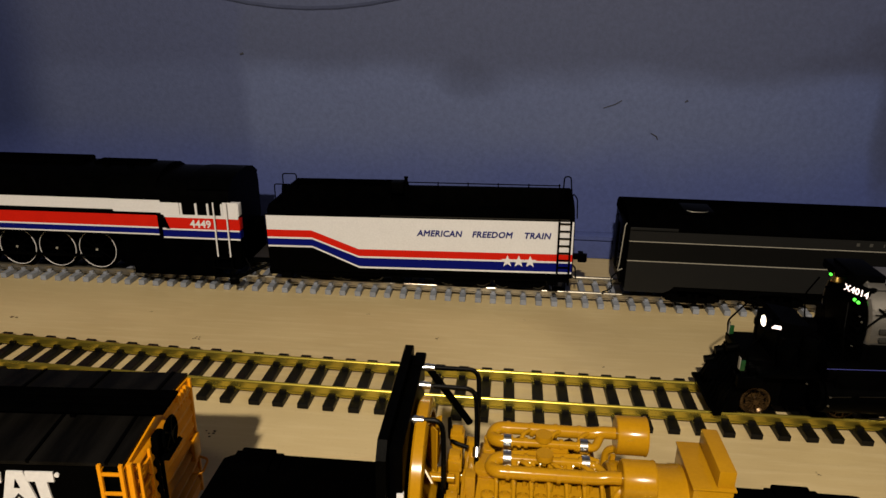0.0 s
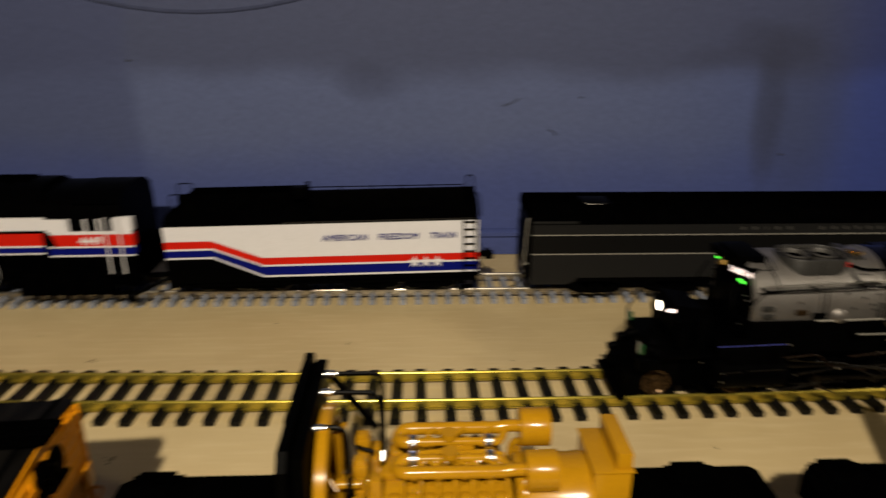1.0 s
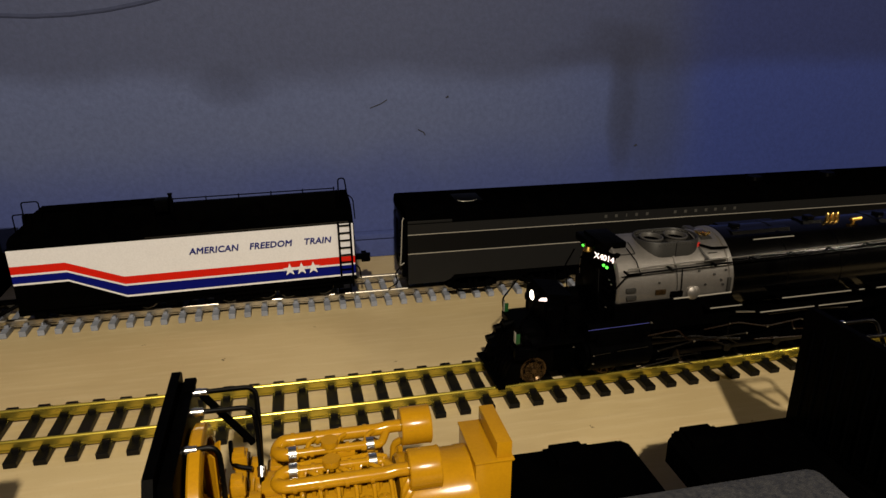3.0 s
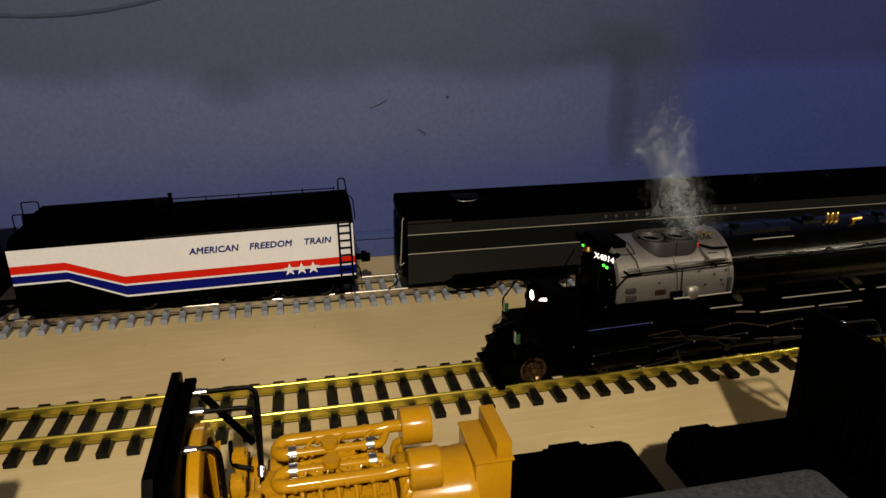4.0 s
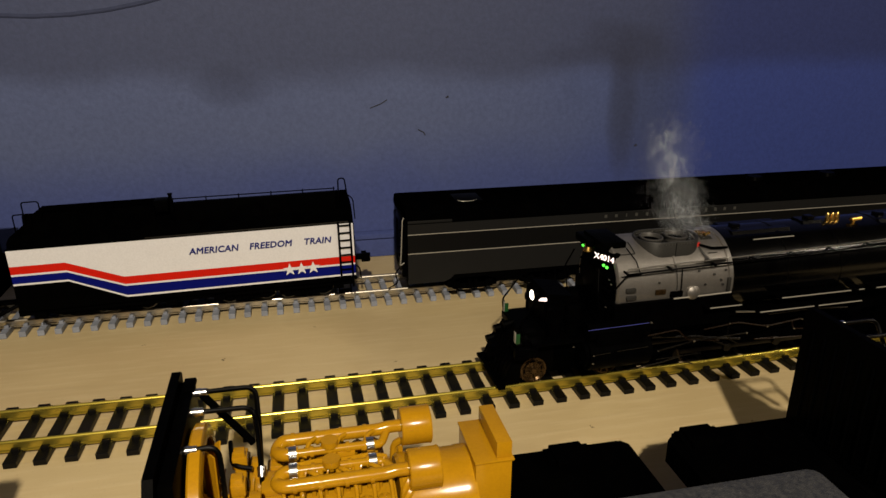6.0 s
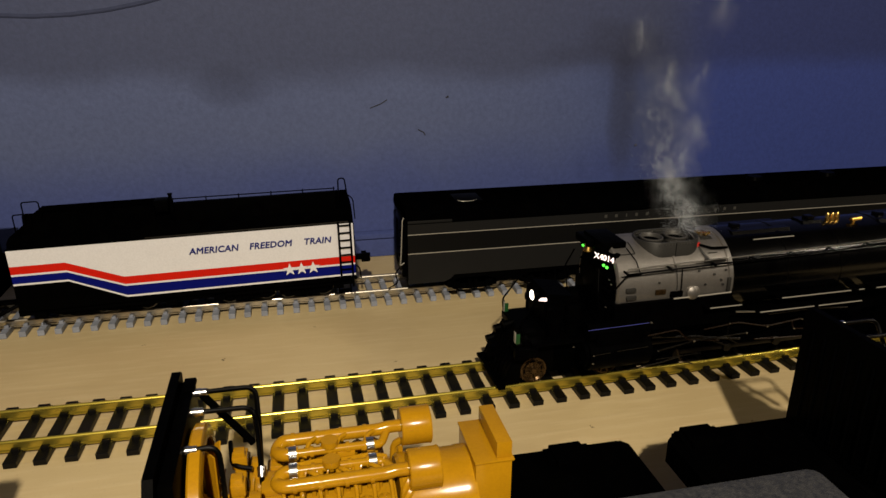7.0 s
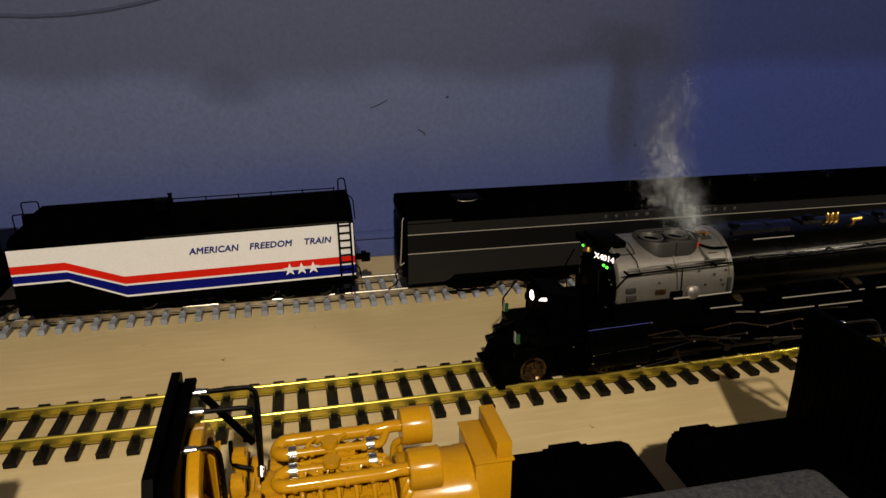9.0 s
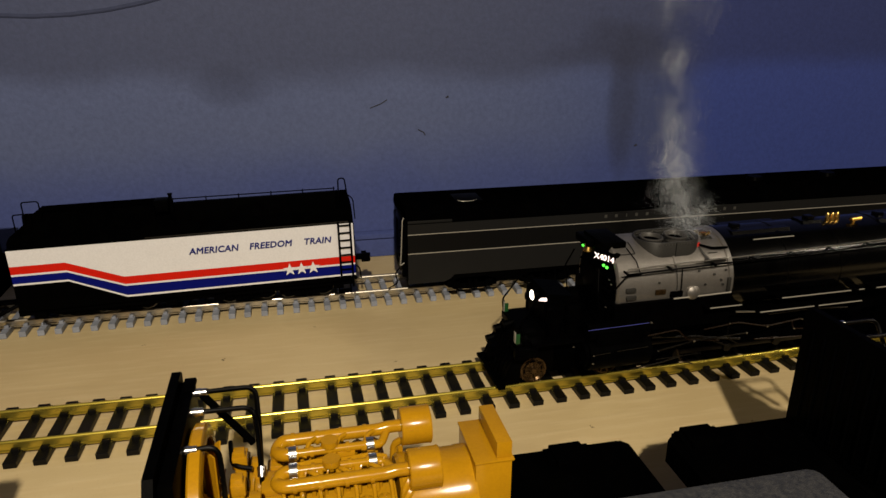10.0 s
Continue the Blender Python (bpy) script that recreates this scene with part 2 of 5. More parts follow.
def bm_tube(bm, points, r, seg=10, bend=0.0):
    """A pipe through points, with rounded bends."""
    pts = [Vector(p) for p in points]
    if bend:
        out = [pts[0]]
        for a, b, c in zip(pts, pts[1:], pts[2:]):
            u, v = (a - b), (c - b)
            k = min(bend, u.length * 0.45, v.length * 0.45)
            p, q = b + u.normalized() * k, b + v.normalized() * k
            for i in range(7):
                t = i / 6
                out.append(p * (1 - t) ** 2 + b * 2 * t * (1 - t) + q * t * t)
        pts = out + [pts[-1]]
    rings, up = [], None
    for i, p in enumerate(pts):
        d = (pts[min(i + 1, len(pts) - 1)] - pts[max(i - 1, 0)]).normalized()
        if up is None:
            up = d.orthogonal().normalized()
        up = (up - d * up.dot(d)).normalized()
        side = d.cross(up)
        rings.append([bm.verts.new(p + r * (math.cos(k * 2 * math.pi / seg) * up + math.sin(k * 2 * math.pi / seg) * side)) for k in range(seg)])
    for r0, r1 in zip(rings, rings[1:]):
        for k in range(seg):
            bm.faces.new((r0[k], r0[(k + 1) % seg], r1[(k + 1) % seg], r1[k]))
    bm.faces.new(rings[0][::-1])
    bm.faces.new(rings[-1])


def bm_prism(bm, outline, y0, y1, axis="y"):
    """An outline in the x-z plane pushed from y0 to y1 (axis x: outline in y-z, pushed along x)."""
    def at(p, d):
        return Vector((p[0], d, p[1])) if axis == "y" else Vector((d, p[0], p[1])) if axis == "x" else Vector((p[0], p[1], d))
    a = [bm.verts.new(at(p, y0)) for p in outline]
    b = [bm.verts.new(at(p, y1)) for p in outline]
    n = len(outline)
    fs = [bm.faces.new(a), bm.faces.new(b[::-1])]
    for k in range(n):
        fs.append(bm.faces.new((a[k], b[k], b[(k + 1) % n], a[(k + 1) % n])))
    bmesh.ops.recalc_face_normals(bm, faces=fs)


def link(name, bm, mat, parent=None, smooth=True):
    me = bpy.data.meshes.new(name)
    bmesh.ops.recalc_face_normals(bm, faces=bm.faces)
    if smooth:
        for f in bm.faces:
            f.smooth = True
        for e in bm.edges:
            if len(e.link_faces) == 2 and e.calc_face_angle(0) > 0.6:
                e.smooth = False
    bm.to_mesh(me)
    bm.free()
    me.materials.append(mat)
    ob = new(name, me)
    ob.parent = parent
    return ob


def part(name, bm, mat, parent, label="", smooth=True):
    return tagged(link(name, bm, mat, parent, smooth), label)


def thing(name, label, category, m=None, group="", kind=""):
    ob = new(name)
    ob.empty_display_size = 0.02
    if m is not None:
        ob.matrix_world = m
    return tagged(ob, label, category, group, kind)


def box_part(name, lo, hi, mat, parent, bevel=0.0006, label=""):
    bm = bmesh.new()
    bm_box(bm, lo, hi, bevel)
    return part(name, bm, mat, parent, label)


def lettering(name, text, size, mat, parent, m, label="", spacing=1.0, shear=0.0, bold=0.0, depth=0.0002, words=1.0, fat=0.0):
    cu = bpy.data.curves.new(name, "FONT")
    cu.body, cu.size, cu.space_character, cu.shear, cu.offset, cu.extrude, cu.space_word = text, size, spacing, shear, bold, depth, words
    cu.resolution_u, cu.bevel_depth, cu.bevel_resolution = 3, fat, 0
    tmp = bpy.data.objects.new(name, cu)
    scene.collection.objects.link(tmp)
    me = bpy.data.meshes.new_from_object(tmp.evaluated_get(bpy.context.evaluated_depsgraph_get()))
    bpy.data.objects.remove(tmp)
    me.materials.clear()
    me.materials.append(mat)
    ob = new(name, me)
    ob.parent = parent
    ob.matrix_local = m
    return tagged(ob, label)


# ---- structure ----
WALL_Y, FLOOR_Z = 0.405, -0.95
def slab(name, lo, hi, mat, label, category):
    bm = bmesh.new()
    bm_box(bm, lo, hi, 0.002)
    return tagged(link(name, bm, mat), label, category, kind="structure")


slab("wall_north", (-2.2, WALL_Y, FLOOR_Z), (2.4, WALL_Y + 0.1, 1.55), WALL, "blue painted wall with soft grey shadows painted in", "wall")
slab("wall_west", (-2.3, -2.4, FLOOR_Z), (-2.2, WALL_Y + 0.1, 1.55), ROOM, "plain painted room wall", "wall")
slab("wall_east", (2.4, -2.4, FLOOR_Z), (2.5, WALL_Y + 0.1, 1.55), ROOM, "plain painted room wall", "wall")
slab("wall_south", (-2.3, -2.5, FLOOR_Z), (2.5, -2.4, 1.55), ROOM, "plain painted room wall", "wall")
slab("floor", (-2.3, -2.5, FLOOR_Z - 0.1), (2.5, WALL_Y + 0.1, FLOOR_Z), ROOM, "plain dim room floor", "floor")
slab("ceiling", (-2.3, -2.5, 1.55), (2.5, WALL_Y + 0.1, 1.65), ROOM, "plain painted ceiling", "ceiling")
table = thing("layout_table", "sand-coloured painted plywood model railway table", "table", kind="structure")
box_part("tabletop", (-1.9, -0.80, -0.018), (2.1, WALL_Y - 0.001, 0.0), SAND, table, 0.001)
for lx in (-1.7, 0.1, 1.9):
    for ly in (-0.7, 0.3):
        box_part("leg", (lx - 0.03, ly - 0.03, FLOOR_Z), (lx + 0.03, ly + 0.03, -0.018), ROOM, table, 0.002)
bm = bmesh.new()
bm_box(bm, (-1.9, WALL_Y - 0.009, 0.0006), (2.1, WALL_Y - 0.0006, 0.0285), 0.0008)
bm_prism(bm, [(WALL_Y - 0.0006, 0.0285), (WALL_Y - 0.013, 0.0285), (WALL_Y - 0.013, 0.0335), (WALL_Y - 0.008, 0.0365), (WALL_Y - 0.0006, 0.0365)], -1.9, 2.1, "x")
tagged(link("baseboard", bm, WALL), "blue painted moulding along the foot of the wall", "moulding", kind="structure")

# scuffs on the wall, and a dull line drooping along it, built as a sunken tube
for a, b, r in (((0.064, 0.2055), (0.087, 0.216), 0.0007), ((0.128, 0.175), (0.1375, 0.167), 0.0008), ((0.166, 0.2165), (0.168, 0.219), 0.0009), ((0.448, 0.140), (0.450, 0.142), 0.0012), ((-0.415, 0.262), (-0.412, 0.264), 0.0012)):
    bm = bmesh.new()
    bm_tube(bm, [(a[0], WALL_Y - 0.0002, a[1]), ((a[0] + b[0]) / 2 + 0.003, WALL_Y - 0.0002, (a[1] + b[1]) / 2), (b[0], WALL_Y - 0.0002, b[1])], r, 6)
    tagged(link("wall_scuff", bm, SCUFF), "dark scuff on the blue wall", "scuff", kind="structure")
bm = bmesh.new()
bm_tube(bm, [(-0.52 + 0.04 * k, WALL_Y + 0.0014, 0.321 + 0.95 * (-0.52 + 0.04 * k + 0.325) ** 2) for k in range(12)], 0.0030, 10)
tagged(link("cable", bm, DROOP_LINE), "dull blue line drooping along the wall", "cable")


# ---- specks and scratches on the table ----
_rnd = random.Random(21)
for x, y, r in ((-0.123, 0.133, 0.0016), (-0.592, 0.127, 0.0028), (-0.374, 0.103, 0.0022), (-0.291, -0.057, 0.0022), (-0.206, 0.183, 0.0013), (0.045, 0.094, 0.0010), (-0.45, 0.16, 0.0011), (0.19, -0.055, 0.0012), (-0.03, 0.19, 0.0009), (0.33, -0.075, 0.0010)):
    bm = bmesh.new()
    for j in range(5):
        p = Vector((x + _rnd.gauss(0, r), y + _rnd.gauss(0, r), 0.0004))
        bmesh.ops.create_icosphere(bm, subdivisions=1, radius=r * _rnd.uniform(0.2, 0.5), matrix=Matrix.Translation(p) @ Matrix.Diagonal((1.4, 0.9, 0.4, 1)))
    tagged(link("paint_chip", bm, CHIP), "dark chipped spot in the sand paint", "chip", kind="structure")


# ---- tracks ----
def track(name, label, centre, bow, x0, x1, rail_mat, tie_mat, tie_xs, tie_w, tie_half, tie_h):
    t = thing(name, label, "railway track", kind="structure")

    def y_at(x):
        return centre + bow * x * x

    for side in (-0.0236, 0.0236):
        bm = bmesh.new()
        prof = [(-0.0024, tie_h - 0.001), (0.0024, tie_h - 0.001), (0.0024, tie_h), (0.0010, tie_h + 0.0008), (0.0010, 0.0108), (0.0018, 0.0113), (0.0018, 0.0119), (0.0013, 0.0129), (0.0004, 0.0136), (-0.0004, 0.0136), (-0.0013, 0.0129), (-0.0018, 0.0119), (-0.0018, 0.0113), (-0.0010, 0.0108), (-0.0010, tie_h + 0.0008), (-0.0024, tie_h)]
        rows = []
        steps = 90
        for k in range(steps + 1):
            x = x0 + (x1 - x0) * k / steps
            rows.append([bm.verts.new((x, y_at(x) + side + a, b)) for a, b in prof])
        for r0, r1 in zip(rows, rows[1:]):
            for k in range(len(prof)):
                bm.faces.new((r0[k], r1[k], r1[(k + 1) % len(prof)], r0[(k + 1) % len(prof)]))
        bm.faces.new(rows[0])
        bm.faces.new(rows[-1][::-1])
        part("rail", bm, rail_mat, t)
    bm = bmesh.new()
    w = tie_w / 2
    bm_box(bm, (-w, -tie_half, 0.0), (w, tie_half, tie_h), 0.0007)
    for side in (-0.0236, 0.0236):
        for k in (-1, 1):
            bm_box(bm, (-w * 0.62, side + k * 0.0040 - 0.0018, tie_h - 0.0006), (w * 0.62, side + k * 0.0040 + 0.0018, tie_h + 0.0030), 0.0006)
    first = part("tie", bm, tie_mat, t, smooth=False)
    for n, x in enumerate(tie_xs):
        ob = first if n == 0 else new("tie", first.data)
        ob.parent = t
        ob.location = (x + random.uniform(-0.0004, 0.0004), y_at(x) + random.uniform(-0.0006, 0.0006), 0.0002)
        ob.rotation_euler = (0, 0, math.atan(2 * bow * x) + random.uniform(-0.012, 0.012))
    return t


front_ties = [-0.0211 + 0.249 * s + 0.0223 * j - (0.0055 if s > 0 else 0.0) for s in range(-4, 5) for j in range(11)]
track("railway_track", "brass railway track with black plastic sleepers on the table", 0.028, 0.045, -1.0, 1.2, BRASS, TIE_BLACK, front_ties, 0.0098, 0.0427, 0.0052)
back_ties = [-0.3536 - 0.01793 * 40 + 0.01793 * j for j in range(110)]
track("railway_track", "nickel railway track with grey plastic sleepers along the wall", 0.272, 0.0, -1.1, 1.3, NICKEL, TIE_GREY, back_ties, 0.0072, 0.0427, 0.0062)
NC = -0.205
near_ties = [-0.9 + 0.0226 * j for j in range(88)]
track("railway_track", "brass railway track under the freight cars", NC, 0.0, -1.0, 1.2, BRASS, TIE_BLACK, near_ties, 0.0098, 0.0427, 0.0052)


# ---- rolling stock: shared parts ----
def wheel(parent, x, y, z, r, mat, rim=None, outward=-1, spokes=0, name="wheel", thick=0.006):
    """A flanged wheel; the flange turns inwards."""
    bm = bmesh.new()
    prof = [(0, r * 0.25), (0.0012, r * 0.34), (0.0016, r * 0.70), (0, r * 0.84), (0.0005, r * 0.9), (0.0005, r * 0.985), (0.001, r), (thick - 0.0012, r), (thick - 0.0012, r * 1.08), (thick, r * 1.08), (thick, r * 0.3)]
    bm_lathe(bm, prof, (x, y, z), (0, -outward, 0), 36)
    bm_cyl(bm, (x, y + outward * 0.0015, z), (x, y - outward * 0.004, z), r * 0.2, seg=14)
    w = part(name, bm, mat, parent)
    for k in range(spokes):
        a = k * 2 * math.pi / spokes
        bm = bmesh.new()
        bm_cyl(bm, (x + r * 0.18 * math.cos(a), y + outward * 0.0006, z + r * 0.18 * math.sin(a)), (x + r * 0.82 * math.cos(a), y + outward * 0.0006, z + r * 0.82 * math.sin(a)), r * 0.055, seg=6)
        part("spoke", bm, mat, w)
    if rim:
        bm = bmesh.new()
        bm_lathe(bm, [(0.0002, r * 0.912), (-0.0007, r * 0.912), (-0.0007, r * 0.934), (0.0002, r * 0.934)], (x, y, z), (0, -outward, 0), 48)
        part("rim", bm, rim, w, "white painted rim" if rim is WHITE else "bright steel rim")
        bm = bmesh.new()
        bm_cyl(bm, (x, y + outward * 0.0016, z), (x, y + outward * 0.0026, z), r * 0.06, seg=12)
        part("hub", bm, LINE_PAINT, w, "pale hub cap")
    return w


def truck(parent, x, yc, half=0.036, base=0.042, mat=BLACK, wheel_mat=BLACK, r=0.0135, zr=0.0137, rim=None):
    """A four-wheel truck: side frames, bolster, springs and wheels."""
    bm = bmesh.new()
    for s in (-1, 1):
        y = yc + s * half
        bm_prism(bm, [(x - base * 0.75, zr + 0.009), (x - base * 0.75, zr + 0.016), (x - base * 0.3, zr + 0.022), (x + base * 0.3, zr + 0.022), (x + base * 0.75, zr + 0.016), (x + base * 0.75, zr + 0.009), (x + base * 0.25, zr + 0.006), (x - base * 0.25, zr + 0.006)], y - 0.002, y + 0.002)
        for e in (-0.5, 0.5):
            bm_box(bm, (x + e * base - 0.0045, y + s * 0.002 - 0.003, zr + 0.008), (x + e * base + 0.0045, y + s * 0.002 + 0.003, zr + 0.017), 0.0008)
        for e in (-0.004, 0.004):
            bm_cyl(bm, (x + e, y + s * 0.002, zr + 0.008), (x + e, y + s * 0.002, zr + 0.018), 0.0028, seg=10)
    bm_box(bm, (x - 0.006, yc - half, zr + 0.012), (x + 0.006, yc + half, zr + 0.024), 0.0008)
    t = part("truck", bm, mat, parent)
    for e in (-0.5, 0.5):
        for s in (-1, 1):
            wheel(t, x + e * base, yc + s * 0.027, zr + r, r, wheel_mat, rim=rim if s < 0 else None, outward=s, thick=0.0055)
    return t


def coupler(parent, x, yc, z, way, mat=BLACK):
    bm = bmesh.new()
    bm_box(bm, (min(x, x + way * 0.012), yc - 0.0035, z - 0.003), (max(x, x + way * 0.012), yc + 0.0035, z + 0.003), 0.0006)
    bm_prism(bm, [(x + way * 0.010, yc - 0.006), (x + way * 0.019, yc - 0.007), (x + way * 0.021, yc - 0.003), (x + way * 0.015, yc - 0.001), (x + way * 0.017, yc + 0.005), (x + way * 0.011, yc + 0.006)], z - 0.005, z + 0.005, "z")
    return part("coupler", bm, mat, parent)


def tube_part(name, points, r, mat, parent, bend=0.0, seg=8, label=""):
    bm = bmesh.new()
    bm_tube(bm, points, r, seg, bend)
    return part(name, bm, mat, parent, label)


def plate_xz(name, outline, y, mat, parent, depth=0.0005, label=""):
    """A thin painted panel standing proud of a side at y, facing the room."""
    bm = bmesh.new()
    bm_prism(bm, outline, y - depth, y + 0.0004)
    return part(name, bm, mat, parent, label, smooth=False)


def star_outline(cx, cz, r):
    return [(cx + (r if k % 2 == 0 else r * 0.42) * math.sin(k * math.pi / 5), cz + (r if k % 2 == 0 else r * 0.42) * math.cos(k * math.pi / 5)) for k in range(10)]


def ladder(parent, x0, x1, y, z0, z1, rungs, mat, r=0.0007, name="ladder", top=None):
    bm = bmesh.new()
    for x in (x0, x1):
        bm_tube(bm, [(x, y, z0), (x, y, z1)], r, 6)
    for k in range(rungs):
        z = z0 + (z1 - z0) * (k + 0.5) / rungs
        bm_tube(bm, [(x0, y, z), (x1, y, z)], r * 0.85, 6)
    return part(name, bm, mat, parent)


# ---- patriotic tender ----
def freedom_tender():
    t = thing("tender", "white tender with red and blue stripes and lettering", "model train", pose(-0.335, 0.219, 0.0, 0, -1.2, 0))
    L, W_ = 0.3575, 0.1
    bm = bmesh.new()
    bm_box(bm, (0.0062, 0.0, 0.033), (L, W_, 0.1015), 0.0012)
    part("body", bm, BLACK, t, "black lower body")
    top = 0.1008
    # stripes: outer strips share their bends at x = a and b
    a, b = 0.0595, 0.1135
    lv = [(top, top), (0.0838, 0.0625), (0.0752, 0.0540), (0.0731, 0.0519), (0.0650, 0.0413), (0.0630, 0.0392)]
    for n, (nm, mt, lb) in enumerate((("white_panel", WHITE, "white side panel"), ("red_stripe", RED, "red stripe"), ("white_stripe", WHITE, "thin white stripe"), ("blue_stripe", BLUE, "dark blue stripe"), ("white_stripe", WHITE, "thin white stripe"))):
        (u0, u1), (d0, d1) = lv[n], lv[n + 1]
        e = 0.0012
        w = 0.0072
        if n == 0:
            o = [(w, u0), (w, d0), (a, d0), (b, d1), (L - e, d1), (L - e, u0)]
        else:
            o = [(w, u0), (w, d0), (a, d0), (b, d1), (L - e, d1), (L - e, u1), (b, u1), (a, u0)]
        plate_xz(nm, o, 0.0, mt, t, 0.0005, lb)
    lettering("lettering", "AMERICAN", 0.0098, LETTER_BLUE, t, pose(0.1815, -0.0008, 0.0806, 90, 0, 0), "dark blue lettering", spacing=1.06, shear=0.18, fat=0.00030)
    lettering("lettering", "FREEDOM", 0.0098, LETTER_BLUE, t, pose(0.2435, -0.0008, 0.0806, 90, 0, 0), "dark blue lettering", spacing=1.06, shear=0.18, fat=0.00030)
    lettering("lettering", "TRAIN", 0.0098, LETTER_BLUE, t, pose(0.3015, -0.0008, 0.0806, 90, 0, 0), "dark blue lettering", spacing=1.06, shear=0.18, fat=0.00030)
    for k in range(3):
        bm = bmesh.new()
        bm_prism(bm, star_outline(0.2840 + 0.0128 * k, 0.0528, 0.0074), -0.0011, -0.0003)
        part("star", bm, WHITE, t, "white star", smooth=False)
    # roof: rounded tank top and coal bunker
    bm = bmesh.new()
    prof = [(0.0006, 0.1015), (0.0006, 0.104), (0.003, 0.108), (0.009, 0.1135), (0.018, 0.1175), (0.032, 0.1195), (0.068, 0.1195), (0.082, 0.1175), (0.091, 0.1135), (0.097, 0.108), (0.0994, 0.104), (0.0994, 0.1015)]
    bm_prism(bm, prof, 0.022, L - 0.0006, "x")
    part("roof", bm, BLACK_MATT, t, "rounded black roof")
    bm = bmesh.new()
    bm_prism(bm, [(0.006, 0.1015), (0.006, 0.106), (0.014, 0.110), (0.086, 0.110), (0.094, 0.106), (0.094, 0.1015)], 0.0072, 0.022, "x")
    part("front_deck", bm, BLACK_MATT, t)
    bm = bmesh.new()
    bm_prism(bm, [(0.012, 0.112), (0.016, 0.131), (0.018, 0.1325), (0.022, 0.1325), (0.026, 0.1255), (0.080, 0.1245), (0.086, 0.112)], 0.0235, 0.151, "x")
    bunker = part("coal_bunker", bm, BLACK_MATT, t, "black coal bunker with ribs")
    for k in range(7):
        x = 0.030 + k * 0.0185
        bm = bmesh.new()
        bm_prism(bm, [(0.0113, 0.113), (0.0153, 0.1312), (0.018, 0.1333), (0.018, 0.130), (0.013, 0.113)], x, x + 0.0012, "x")
        part("rib", bm, BLACK_MATT, bunker)
    bm = bmesh.new()
    bm_box(bm, (0.150, 0.020, 0.124), (0.164, 0.035, 0.1365), 0.0006)
    bm_cyl(bm, (0.166, 0.030, 0.118), (0.166, 0.030, 0.1400), 0.0020, seg=12)
    bm_cyl(bm, (0.166, 0.030, 0.1400), (0.166, 0.030, 0.1412), 0.0026, seg=12)
    part("vent", bm, BLACK, t)
    bm = bmesh.new()
    bm_tube(bm, [(0.170, 0.012, 0.1395), (0.340, 0.012, 0.1385)], 0.0007, 6)
    for k in range(6):
        x = 0.171 + k * 0.0336
        bm_cyl(bm, (x, 0.012, 0.112), (x, 0.012, 0.1402), 0.0007, seg=6)
    bm_box(bm, (0.172, 0.0105, 0.112), (0.340, 0.0130, 0.1352), 0.0004)
    part("roof_railing", bm, BLACK, t)
    bm = bmesh.new()
    bm_box(bm, (0.14, -0.0012, 0.1020), (L - 0.006, 0.002, 0.1036), 0.0004)
    part("ledge", bm, DARK_STEEL, t, "glossy dark ledge over the panel")
    for x0, z0 in ((0.0165, 0.113), (0.027, 0.1255)):
        tube_part("handrail", [(x0, 0.012, z0), (x0, 0.012, z0 + 0.0215), (x0 + 0.016, 0.012, z0 + 0.0215), (x0 + 0.016, 0.012, z0 + 0.006)], 0.0007, BLACK, t, 0.003)
    tube_part("handrail", [(L - 0.014, 0.018, 0.117), (L - 0.013, 0.018, 0.1475), (L - 0.006, 0.018, 0.1475), (L - 0.003, 0.014, 0.116)], 0.0008, BLACK, t, 0.004)
    tube_part("handrail", [(L - 0.006, 0.004, 0.108), (L - 0.004, 0.004, 0.1325), (L + 0.001, 0.004, 0.1265), (L + 0.002, 0.004, 0.104)], 0.0007, BLACK, t, 0.003)
    ladder(t, L - 0.0175, L - 0.0045, -0.0022, 0.026, 0.1035, 9, BLACK, 0.0012)
    bm = bmesh.new()
    bm_box(bm, (0.004, 0.004, 0.0265), (L - 0.004, 0.096, 0.0335), 0.001)
    for x in (0.02, 0.15, 0.2, 0.33):
        bm_box(bm, (x, -0.001, 0.0245), (x + 0.012, 0.03, 0.031), 0.0006)
    part("frame", bm, BLACK, t)
    bm = bmesh.new()
    bm_box(bm, (L - 0.022, -0.003, 0.019), (L - 0.007, 0.006, 0.021), 0.0004)
    bm_box(bm, (L - 0.022, -0.002, 0.019), (L - 0.0205, 0.0, 0.034), 0.0003)
    bm_box(bm, (L - 0.0085, -0.002, 0.019), (L - 0.007, 0.0, 0.034), 0.0003)
    part("step", bm, BLACK, t)
    truck(t, 0.062, 0.05, base=0.04, wheel_mat=DARK_STEEL, rim=STEEL, r=0.012, zr=0.0145)
    truck(t, 0.110, 0.05, base=0.034, wheel_mat=DARK_STEEL, rim=STEEL, r=0.012, zr=0.0135)
    truck(t, 0.235, 0.05, base=0.04, wheel_mat=DARK_STEEL, rim=STEEL, r=0.012, zr=0.011)
    truck(t, 0.30, 0.05, base=0.04, wheel_mat=DARK_STEEL, rim=STEEL, r=0.012, zr=0.0095)
    coupler(t, L, 0.05, 0.042, 1)
    tube_part("air_hose", [(L, 0.03, 0.04), (L + 0.006, 0.03, 0.036), (L + 0.007, 0.028, 0.022)], 0.0009, BLACK, t, 0.003)
    bm = bmesh.new()
    bm_box(bm, (-0.034, 0.046, 0.024), (0.008, 0.054, 0.028), 0.0006)
    part("drawbar", bm, BLACK, t, "black drawbar")
    bm = bmesh.new()
